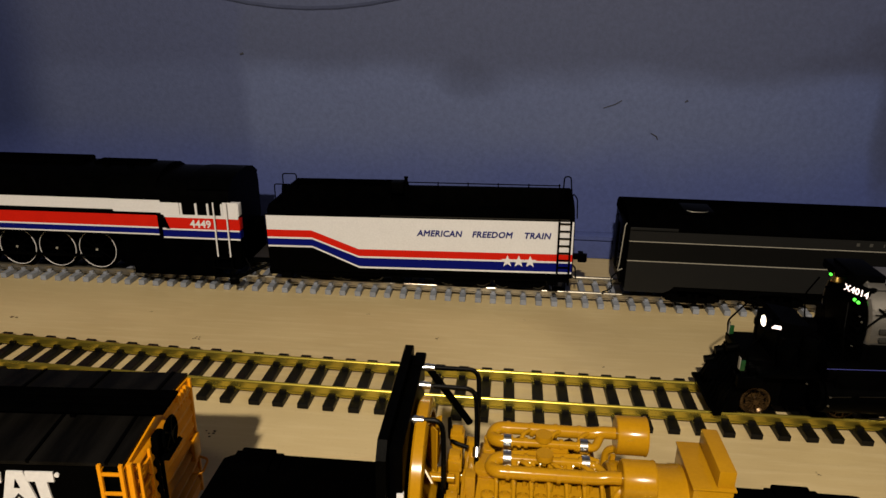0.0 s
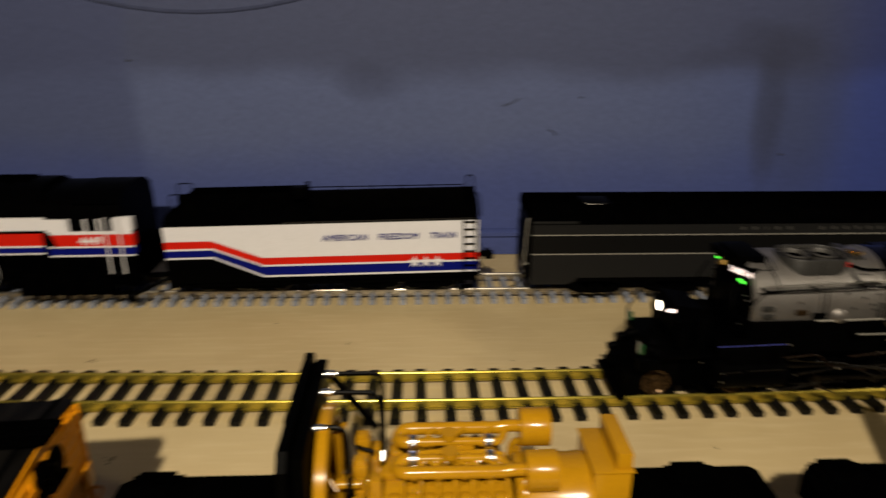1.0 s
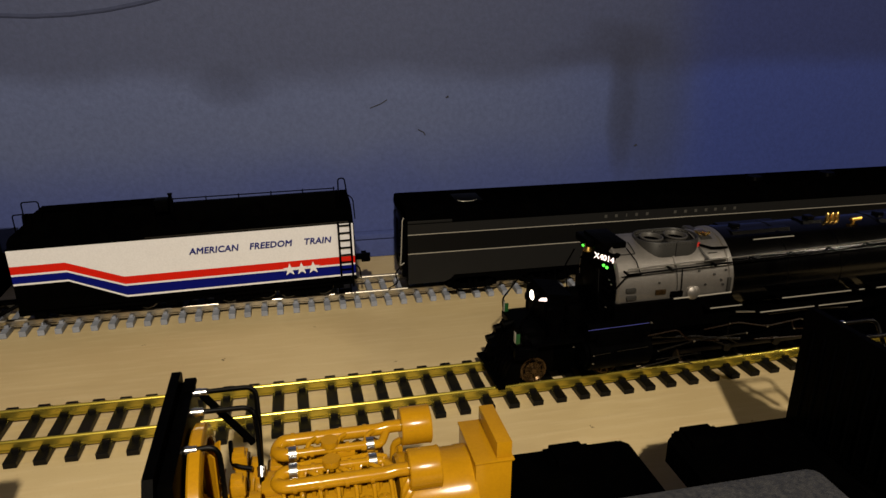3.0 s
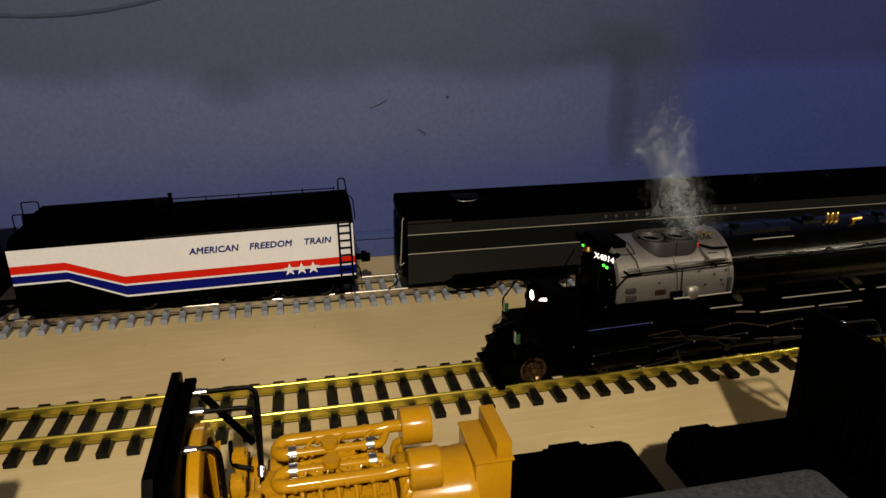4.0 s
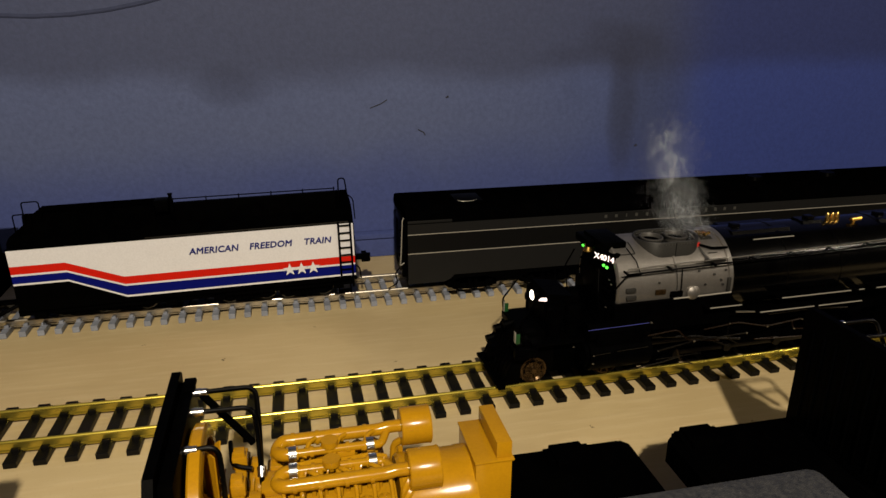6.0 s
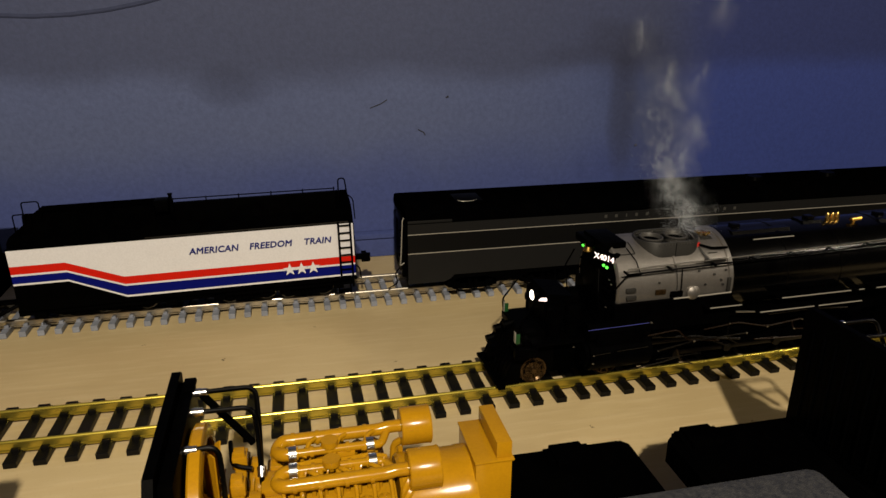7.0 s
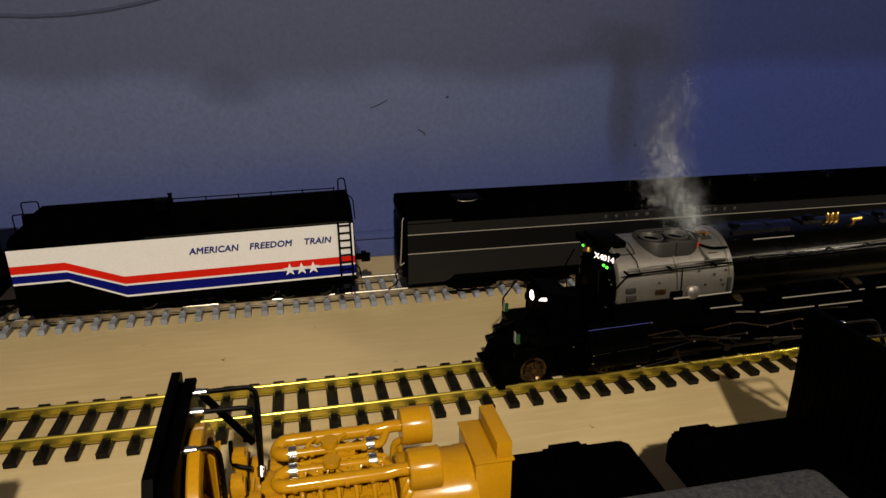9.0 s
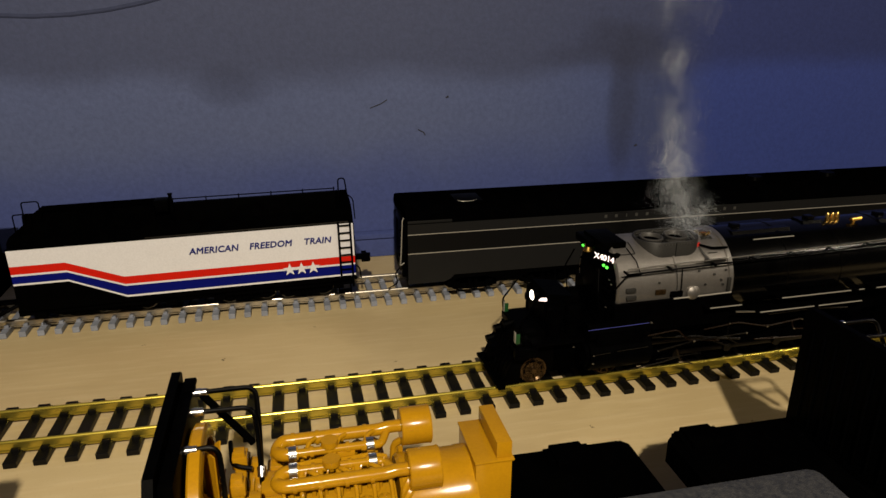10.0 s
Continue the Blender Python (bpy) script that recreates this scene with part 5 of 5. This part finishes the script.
    bm_prism(bm, [(-0.034, Z0), (-0.036, 0.080), (-0.030, 0.092), (-0.014, 0.100), (0.011, 0.100), (0.026, 0.092), (0.032, 0.080), (0.030, Z0)], -0.0745, -0.001, "x")
    bm_box(bm, (-0.0765, -0.03, 0.085), (-0.0735, 0.026, 0.102), 0.001)
    bm_box(bm, (-0.070, -0.009, 0.100), (-0.004, 0.007, 0.1050), 0.0015)
    part("engine_block", bm, YELLOW, t, "yellow engine block")
    # lower rail, valve covers and cylinder heads on either bank
    for s, yc in ((-1, -0.0255), (1, 0.0230)):
        bm = bmesh.new()
        bm_box(bm, (-0.068, yc - 0.0085, 0.088), (-0.002, yc + 0.0085, 0.0945), 0.0012)
        part("head_rail", bm, YELLOW, t)
        for k in range(7):
            x = -0.0625 + k * 0.00905
            bm = bmesh.new()
            bm_box(bm, (x - 0.0034, yc - 0.0065, 0.0935), (x + 0.0034, yc + 0.0060, 0.1000), 0.0010)
            head = part("cylinder_head", bm, YELLOW, t)
            bm = bmesh.new()
            bm_lathe(bm, [(0, 0.0030), (0.0030, 0.0030), (0.0032, 0.0034), (0.0042, 0.0034), (0.0048, 0.0026), (0.0050, 0.0008)], (x, yc, 0.0996), (0, 0, 1), 16)
            part("valve_cover", bm, YELLOW, head)
            bm = bmesh.new()
            bm_cyl(bm, (x, yc, 0.1044), (x, yc, 0.1060), 0.0011, seg=6)
            part("bolt", bm, YELLOW, head)
            bm = bmesh.new()
            bm_tube(bm, [(x + 0.0038, yc + s * 0.004, 0.0950), (x + 0.0044, yc, 0.1015), (x + 0.0044, yc - s * 0.0065, 0.1050), (x + 0.0040, yc - s * 0.0090, 0.1085)], 0.0011, 8, 0.002)
            part("fuel_pipe", bm, YELLOW, t)
    # exhaust manifolds: an outer pipe that bends back into an inner one, on either bank
    for s, yo, zo, yi, zi in ((1, 0.0150, 0.1165, 0.0045, 0.1150), (-1, -0.0170, 0.1115, -0.0075, 0.1130)):
        bm = bmesh.new()
        bm_tube(bm, [(0.008, yo, zo + 0.001), (-0.001, yo, zo + 0.001), (-0.006, yo, zo), (-0.0585, yo, zo), (-0.0620, (yo + yi) / 2, (zo + zi) / 2 - 0.002), (-0.0585, yi, zi), (-0.050, yi, zi)], 0.0035, 14, 0.0045)
        part("exhaust_manifold", bm, YELLOW, t)
        bm = bmesh.new()
        bm_tube(bm, [(-0.051, yi, zi), (-0.013, yi, zi), (-0.006, yi, zi - 0.001), (-0.001, yo, zo)], 0.0023, 12, 0.004)
        intake = part("intake_pipe", bm, YELLOW, t)
        for k in range(4):
            bm = bmesh.new()
            bm_cyl(bm, (-0.044 + k * 0.0095, yi, zi), (-0.042 + k * 0.0095, yi, zi), 0.0031, seg=12)
            part("flange", bm, YELLOW, intake)
        for k in range(5):
            x = -0.049 + k * 0.0095
            bm = bmesh.new()
            bm_tube(bm, [(x, yi, zi), (x, (yi + yo) / 2, zi - 0.003), (x, yo - s * 0.002, 0.100)], 0.0017, 8)
            part("branch_pipe", bm, YELLOW, intake)
        for k in range(4):
            x = -0.0525 + k * 0.0130
            bm = bmesh.new()
            bm_cyl(bm, (x - 0.0010, yo, zo - 0.0002), (x + 0.0010, yo, zo - 0.0002), 0.0041, seg=16)
            part("flange", bm, YELLOW, intake)
        bm = bmesh.new()
        bm_box(bm, (-0.030, yi - 0.003, zi - 0.010), (-0.020, yi + 0.003, zi - 0.001), 0.001)
        part("pipe_foot", bm, YELLOW, intake)
        bm = bmesh.new()
        bm_tube(bm, [(-0.0520, yi - s * 0.0045, zi - 0.0045), (-0.0410, yi - s * 0.0045, zi - 0.0030), (-0.0300, yi - s * 0.0045, zi - 0.0045), (-0.0120, yi - s * 0.0045, zi - 0.0035), (-0.0040, yi - s * 0.0030, zi - 0.0070)], 0.0016, 8, 0.004)
        part("cross_pipe", bm, YELLOW, t)
        for k in range(9):
            x = -0.0545 + k * 0.0057
            ym = (yi + yo) / 2
            bm = bmesh.new()
            bm_cyl(bm, (x, ym, 0.098), (x, ym, 0.1085 + 0.0015 * (k % 3)), 0.0012, seg=8)
            bm_cyl(bm, (x, ym, 0.1065), (x, ym, 0.1080), 0.0019, seg=6)
            part("injector", bm, YELLOW, t)
            bm = bmesh.new()
            bm_tube(bm, [(x, ym, 0.1075), (x + 0.0018, ym - s * 0.002, 0.1120), (x + 0.0030, yi, zi + 0.0018)], 0.0006, 6, 0.002)
            part("fuel_line", bm, YELLOW, t)
        for k in range(3):
            x = -0.047 + k * 0.0155
            bm = bmesh.new()
            bm_tube(bm, [(x, yi - s * 0.002, zi - 0.002), (x + 0.003, (yi + yo) / 2, max(zi, zo) + 0.0016), (x + 0.009, yo - s * 0.001, zo + 0.001)], 0.0013, 8, 0.004)
            part("bridge_pipe", bm, YELLOW, t)
        bm = bmesh.new()
        bm_cyl(bm, (-0.0335, yi + s * 0.0010, zi + 0.0022), (-0.0335, yi + s * 0.0010, zi + 0.0056), 0.0046, seg=24)
        part("cap", bm, YELLOW, t)
        for x in (-0.0530, -0.0120):
            bm = bmesh.new()
            bm_lathe(bm, [(-0.0022, 0.0039), (-0.0020, 0.0042), (0.0020, 0.0042), (0.0022, 0.0039)], (x, yi, zi), (1, 0, 0), 20)
            part("clamp", bm, CHROME, t, "bright metal clamp")
        bm = bmesh.new()
        bm_lathe(bm, [(0, 0.002), (0, 0.0100), (0.0005, 0.0106), (0.0155, 0.0106), (0.0162, 0.0110), (0.0168, 0.0106), (0.0170, 0.0095), (0.0166, 0.002)], (0.0060 if s > 0 else 0.0050, yo, zo + 0.0002), (1, 0, 0), 40)
        part("muffler", bm, YELLOW, t, "yellow round muffler")
        bm = bmesh.new()
        bm_tube(bm, [(0.002, yo + s * 0.003, 0.088), (0.003, yo + s * 0.003, 0.104), (0.008, yo, 0.108)], 0.0022, 8, 0.004)
        bm_tube(bm, [(0.005, yo - s * 0.004, 0.088), (0.0055, yo - s * 0.004, 0.106)], 0.0016, 8)
        part("muffler_stay", bm, YELLOW, t)
    # lower side of the near bank: inspection covers and a long rail
    for k in range(6):
        x = -0.0660 + k * 0.0112
        bm = bmesh.new()
        bm_box(bm, (x, -0.0385, 0.0760), (x + 0.0085, -0.0350, 0.0860), 0.0012)
        cover = part("inspection_cover", bm, YELLOW, t)
        for dx in (0.0014, 0.0071):
            bm = bmesh.new()
            bm_cyl(bm, (x + dx, -0.0383, 0.0842), (x + dx, -0.0393, 0.0842), 0.0007, seg=6)
            part("bolt", bm, YELLOW, cover)
    tube_part("oil_rail", [(-0.072, -0.0365, 0.0895), (-0.030, -0.0375, 0.0890), (0.000, -0.0365, 0.0895), (0.004, -0.030, 0.096)], 0.0014, YELLOW, t, 0.004)
    # generator
    bm = bmesh.new()
    bm_lathe(bm, [(0, 0.010), (0.0005, 0.0235), (0.002, 0.0250), (0.034, 0.0250), (0.0355, 0.0255), (0.041, 0.0255)], (0.0005, -0.004, 0.0830), (1, 0, 0), 44)
    bm_tube(bm, [(-0.002, -0.026, 0.092), (0.006, -0.022, 0.103), (0.014, -0.012, 0.107)], 0.0022, 8, 0.004)
    bm_box(bm, (-0.001, -0.030, Z0), (0.040, 0.022, 0.072), 0.001)
    part("generator", bm, YELLOW, t, "yellow round generator housing")
    bm = bmesh.new()
    bm_box(bm, (0.0405, -0.0215, Z0), (0.0605, 0.0165, 0.1125), 0.0008)
    bm_box(bm, (0.0398, -0.0225, 0.1125), (0.0615, 0.0172, 0.1137), 0.0004)
    part("control_box", bm, YELLOW, t, "yellow control box")
    bm = bmesh.new()
    bm_box(bm, (0.0520, -0.0205, 0.1137), (0.0605, 0.0165, 0.1232), 0.0006)
    part("upper_box", bm, YELLOW, t)
    bm = bmesh.new()
    for y in (-0.034, 0.028):
        bm_box(bm, (-0.118, y - 0.004, 0.0628), (0.074, y + 0.004, Z0 + 0.0008), 0.0005)
    part("skid", bm, BLACK, t)
    return t


fc = flat_car(pose(-0.031, NC, 0.0))
flat2 = copy_thing(fc, pose(0.3915, NC, 0.0))
el = engine_load(pose(0.0, NC, 0.0))
copy_thing(el, pose(0.3975, NC, 0.0))


# ---- box car ----
ROOF_WORN = material("worn_black_roof", (0.0016, 0.0015, 0.0014), 0.5, second=(0.0062, 0.0056, 0.0052), scale=34, amount=1.0, bump=0.3, fine=500, stretch=(2.6, 0.35, 1), spec=0.05)
def box_car():
    t = thing("box_car", "black box car with orange-yellow ribbed end and white emblem", "model train", pose(-0.2480, NC + 0.002, 0.0, 0, 0, 4.0))
    L = -0.46
    bm = bmesh.new()
    bm_box(bm, (L, -0.0415, 0.034), (-0.0015, 0.0415, 0.118), 0.0006)
    part("body", bm, BLACK, t, "black box car body")
    # roof with standing seams and a running board
    bm = bmesh.new()
    bm_prism(bm, [(-0.0445, 0.1175), (-0.0445, 0.1195), (0.0, 0.1232), (0.0445, 0.1195), (0.0445, 0.1175)], L, -0.0005, "x")
    roof = part("roof", bm, ROOF_WORN, t, "worn black ribbed roof")
    for k in range(12):
        x = L + 0.01 + k * 0.04
        bm = bmesh.new()
        bm_prism(bm, [(-0.0447, 0.1185), (-0.0447, 0.1203), (0.0, 0.1240), (0.0447, 0.1203), (0.0447, 0.1185)], x, x + 0.0018, "x")
        part("seam", bm, BLACK, roof)
    for k in range(3):
        y = -0.0115 + k * 0.0076
        bm = bmesh.new()
        bm_box(bm, (L, y, 0.1262), (0.0075, y + 0.0072, 0.1282), 0.0003)
        part("running_board", bm, BLACK_MATT, t)
    bm = bmesh.new()
    for k in range(8):
        bm_box(bm, (L + 0.03 + k * 0.055, -0.010, 0.122), (L + 0.033 + k * 0.055, 0.010, 0.1263), 0.0003)
    part("board_saddle", bm, BLACK_MATT, t)
    # end wall
    bm = bmesh.new()
    bm_prism(bm, [(-0.0420, 0.034), (0.0420, 0.034), (0.0420, 0.1175), (0.0, 0.1222), (-0.0420, 0.1175)], -0.0015, 0.0006, "x")
    for s in (-1, 1):
        bm_box(bm, (-0.0015, s * 0.0415 - 0.0012, 0.034), (0.0022, s * 0.0415 + 0.0012, 0.1175), 0.0004)
    e = part("end_wall", bm, ORANGE, t, "orange-yellow ribbed end wall")
    for k in range(9):
        z = 0.040 + k * 0.0086
        bm = bmesh.new()
        bm_prism(bm, [(0.0003, z), (0.0022, z + 0.0018), (0.0026, z + 0.0032), (0.0020, z + 0.0050), (0.0003, z + 0.0064)], -0.038, 0.038)
        part("rib", bm, ORANGE, e)
    for k in range(4):
        bm = bmesh.new()
        bm_box(bm, (0.0004, 0.020 + k * 0.004, 0.1085), (0.0026, 0.0222 + k * 0.004, 0.1175), 0.0006)
        part("louvre", bm, ORANGE, e)
    # brake wheel, housing and platform
    bm = bmesh.new()
    bm_lathe(bm, [(-0.0008, 0.0092), (0.0, 0.0102), (0.0008, 0.0092), (0.0, 0.0084), (-0.0008, 0.0092)], (0.0085, -0.0085, 0.1130), (1, 0, 0), 28)
    for k in range(5):
        a = k * 2 * math.pi / 5
        bm_cyl(bm, (0.0085, -0.0085, 0.1130), (0.0085, -0.0085 + 0.009 * math.cos(a), 0.1130 + 0.009 * math.sin(a)), 0.0007, seg=6)
    part("brake_wheel", bm, BLACK, t, "black brake wheel")
    bm = bmesh.new()
    bm_box(bm, (0.002, -0.0200, 0.1085), (0.0065, -0.0105, 0.1180), 0.0020)
    bm_cyl(bm, (0.001, -0.0085, 0.1130), (0.010, -0.0085, 0.1130), 0.0018, seg=10)
    bm_box(bm, (0.001, -0.0175, 0.040), (0.004, -0.0155, 0.110), 0.0004)
    bm_box(bm, (0.001, -0.0125, 0.040), (0.004, -0.0105, 0.110), 0.0004)
    part("brake_housing", bm, BLACK, t)
    bm = bmesh.new()
    bm_box(bm, (0.001, -0.016, 0.1000), (0.0095, 0.004, 0.1013), 0.0003)
    for k in range(4):
        bm_box(bm, (0.001 + k * 0.002, -0.016, 0.1011), (0.0025 + k * 0.002, 0.004, 0.1021), 0.0002)
    part("brake_step", bm, BLACK, t)
    bm = bmesh.new()
    bm_box(bm, (0.0005, 0.030, 0.064), (0.0042, 0.0405, 0.080), 0.001)
    bm_tube(bm, [(0.001, 0.0415, 0.060), (0.0075, 0.0415, 0.058), (0.0075, 0.030, 0.056), (0.001, 0.030, 0.055)], 0.0008, 6, 0.003)
    part("end_fitting", bm, ORANGE, t)
    # ladders
    for x0, x1 in ((-0.0125, -0.0015),):
        bm = bmesh.new()
        for x in (x0, x1):
            bm_box(bm, (x - 0.0010, -0.0465, 0.036), (x + 0.0010, -0.0445, 0.1195), 0.0004)
            bm_cyl(bm, (x, -0.0455, 0.1165), (x, -0.0415, 0.1165), 0.0012, seg=8)
        for k in range(7):
            z = 0.042 + k * 0.0118
            bm_box(bm, (x0, -0.0463, z), (x1, -0.0450, z + 0.0018), 0.0003)
        part("side_ladder", bm, ORANGE, t, "orange-yellow side ladder")
    bm = bmesh.new()
    for y in (-0.0385, -0.0265):
        bm_box(bm, (0.0035, y - 0.0008, 0.036), (0.0052, y + 0.0008, 0.1155), 0.0004)
    for k in range(7):
        bm_box(bm, (0.0036, -0.0385, 0.042 + k * 0.0112), (0.0050, -0.0265, 0.0438 + k * 0.0112), 0.0003)
    part("end_ladder", bm, ORANGE, t, "orange-yellow end ladder")
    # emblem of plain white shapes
    for o in ([(-0.0845, 0.0868), (-0.0845, 0.1098), (-0.0815, 0.1128), (-0.0690, 0.1128), (-0.0662, 0.1098), (-0.0668, 0.1040), (-0.0765, 0.1040), (-0.0765, 0.0918), (-0.0702, 0.0918), (-0.0708, 0.0868)],
              [(-0.0695, 0.0868), (-0.0630, 0.1113), (-0.0545, 0.1113), (-0.0480, 0.0868)],
              [(-0.0535, 0.1113), (-0.0535, 0.1053), (-0.0490, 0.1053), (-0.0470, 0.0868), (-0.0410, 0.0868), (-0.0430, 0.1053), (-0.0390, 0.1053), (-0.0390, 0.1113)]):
        bm = bmesh.new()
        bm_prism(bm, o, -0.0424, -0.0412)
        part("emblem", bm, WHITE, t, "white emblem shape", smooth=False)
    plate_xz("emblem", [(-0.0685, 0.0863), (-0.0590, 0.0978), (-0.0495, 0.0863), (-0.0510, 0.0863), (-0.0590, 0.0960), (-0.0670, 0.0863)], -0.0424, GREY_DARK, t, 0.0004, "grey peaked line")
    plate_xz("emblem", [(-0.0605, 0.1013), (-0.0575, 0.1013), (-0.0590, 0.1068)], -0.0424, BLACK, t, 0.0004)
    bm = bmesh.new()
    bm_cyl(bm, (-0.0372, -0.0424, 0.1095), (-0.0372, -0.0412, 0.1095), 0.0013, seg=16)
    part("emblem", bm, WHITE, t)
    bm = bmesh.new()
    bm_box(bm, (L + 0.005, -0.012, 0.028), (-0.004, 0.012, 0.036), 0.001)
    part("underframe", bm, BLACK, t)
    for x in (-0.075, -0.385):
        truck(t, x, 0.0, half=0.036)
    coupler(t, 0.0, 0.0, 0.040, 1)
    return t


box_car()


# ---- grey covered car in front ----
def covered_car():
    t = thing("covered_car", "short dark grey covered car with rounded roof corners", "model train", pose(0.0, -0.346, 0.0))
    bm = bmesh.new()
    bm_box(bm, (0.058, -0.047, 0.036), (0.178, 0.045, 0.1460), 0.006)
    b = part("body", bm, CAR_GREY, t, "dusty dark grey shell")
    bm = bmesh.new()
    for k in range(12):
        bm_box(bm, (0.068 + k * 0.0095, 0.0445, 0.1355), (0.071 + k * 0.0095, 0.0457, 0.1385), 0.0003)
    part("rivet_row", bm, CAR_GREY, b)
    bm = bmesh.new()
    bm_box(bm, (0.066, -0.02, 0.028), (0.172, 0.02, 0.038), 0.001)
    part("underframe", bm, BLACK, t)
    for x in (0.122,):
        truck(t, x, 0.0)
    return t


CAR_GREY = material("dusty_grey_paint", (0.036, 0.038, 0.043), 0.5, second=(0.085, 0.085, 0.086), scale=420, amount=0.7, bump=0.5, fine=1500, grained=0.6)
track("railway_track", "brass railway track under the grey car", -0.346, 0.0, -0.6, 0.7, BRASS, TIE_BLACK, [-0.5 + 0.0226 * j for j in range(50)], 0.0098, 0.0427, 0.0052)
covered_car()
# ---- smoke ----
SMOKE = material("smoke_flecks", (0.60, 0.65, 0.71), 0.9, scale=200, amount=0.1)


def puff_mesh(name, seed, count, size):
    """A wisp of tiny drops lying on thin folded sheets, torn at its edge."""
    rnd = random.Random(seed)
    shift = Vector((rnd.uniform(0, 50), rnd.uniform(0, 50), rnd.uniform(0, 50)))
    bend = rnd.uniform(0, 6.28)
    verts, faces = [], []
    while len(verts) < 4 * count:
        g = Vector((rnd.gauss(0, 0.55), rnd.gauss(0, 0.55), rnd.gauss(0, 1.0)))
        if g.length > 2.0:
            continue
        p = g * size
        w = p + 0.6 * size * noise.noise_vector(p / (size * 1.3) + shift)
        fold = noise.noise(w / (size * 0.95) + shift) + 0.35 * noise.noise(w / (size * 0.38) - shift)
        if rnd.random() > 0.05 + max(0.0, 1.0 - 6.0 * abs(fold)):
            continue
        p = w
        p.x += 0.35 * size * math.sin(p.z / (size * 0.8) + bend)
        s = rnd.uniform(0.00005, 0.00010)
        n = len(verts)
        for q in ((1, 1, 1), (-1, -1, 1), (-1, 1, -1), (1, -1, -1)):
            verts.append((p.x + q[0] * s, p.y + q[1] * s, p.z + q[2] * s))
        faces += [(n, n + 1, n + 2), (n, n + 3, n + 1), (n, n + 2, n + 3), (n + 1, n + 3, n + 2)]
    me = bpy.data.meshes.new(name)
    me.from_pydata(verts, [], faces)
    me.materials.append(SMOKE)
    return me


PUFF_MESHES = [puff_mesh("smoke_puff", 10 + k, (1300, 1500, 1800, 2100, 2500, 2800, 3000)[k], (0.0080, 0.0092, 0.0105, 0.0120, 0.0135, 0.0150, 0.0165)[k]) for k in range(7)]
SOURCE = Vector((0.3265, 0.030, 0.1345))
HIDDEN = Vector((0.345, 0.030, 0.098))
BURSTS = ((3.1, 4.75), (5.25, 7.36), (8.05, 11.2))
plume = thing("smoke_plume", "thin white smoke rising from the locomotive chimney", "smoke", kind="stuff")
PUFFS = []
_rnd = random.Random(4)
for begin, end in BURSTS:
    t0 = begin
    while t0 < min(end, 9.95):
        age = t0 - begin
        ob = new("smoke_puff", PUFF_MESHES[_rnd.randrange(7)])
        ob.parent = plume
        tail = min(1.0, max(0.14, (end - t0) / 0.55))
        PUFFS.append((ob, t0, _rnd.uniform(0.050, 0.085) * (1.35 - 0.35 * tail), _rnd.gauss(0, 0.0065), _rnd.gauss(0, 0.010), _rnd.uniform(-60, 60), _rnd.uniform(0, 360), _rnd.random()))
        t0 += _rnd.uniform(0.034, 0.054) / tail


# ---- motion ----
def motions():
    """Smoke: each puff waits inside the smokebox, leaves the chimney, drifts up and thins out above."""
    for ob, t0, speed, dx, dy, spin, turn, phase in PUFFS:
        rise = 0.0
        rows = [(0.0, pose(*HIDDEN, 0, 0, turn)), (max(0.1, t0 - 0.1), pose(*HIDDEN, 0, 0, turn))]
        k = 0
        while True:
            s = 0.02 + 0.25 * k
            t = t0 + s
            if t > 10.0:
                break
            rise = speed * s * (1 + 0.62 * s) + 0.004 * min(1, s * 4) + 0.9 * max(0.0, s - 0.95) ** 2
            sway = 0.0055 * math.sin(6.5 * t0 + 16.0 * rise) * min(1, rise / 0.04) + 0.002 * math.sin(5 * s + 6.28 * phase) * min(1, s)
            spread = min(7.0, 0.12 + 0.9 * s * s + 5.0 * max(0.0, s - 0.7) ** 2)
            place = SOURCE + Vector((dx * spread - 0.044 * (1 - math.exp(-rise / 0.036)) + sway, dy * spread, rise))
            rows.append((t, pose(*place, 0, 0, turn + spin * min(s, 3))))
            k += 1
            if rise > 0.62:
                break
        last = rows[-1]
        if last[0] < 10.0:
            if rise > 0.62:
                rows.append((10.0, last[1]))
            else:
                s = 10.0 - t0
                rise = speed * s * (1 + 0.62 * s) + 0.004 * min(1, s * 4) + 0.9 * max(0.0, s - 0.95) ** 2
                place = SOURCE + Vector((dx * min(7.0, 0.12 + 0.9 * s * s + 5.0 * max(0.0, s - 0.7) ** 2) - 0.044 * (1 - math.exp(-rise / 0.036)), dy * min(7.0, 0.12 + 0.9 * s * s + 5.0 * max(0.0, s - 0.7) ** 2), rise))
                rows.append((10.0, pose(*place, 0, 0, turn + spin * min(s, 3))))
        walk(ob, rows)


motions()
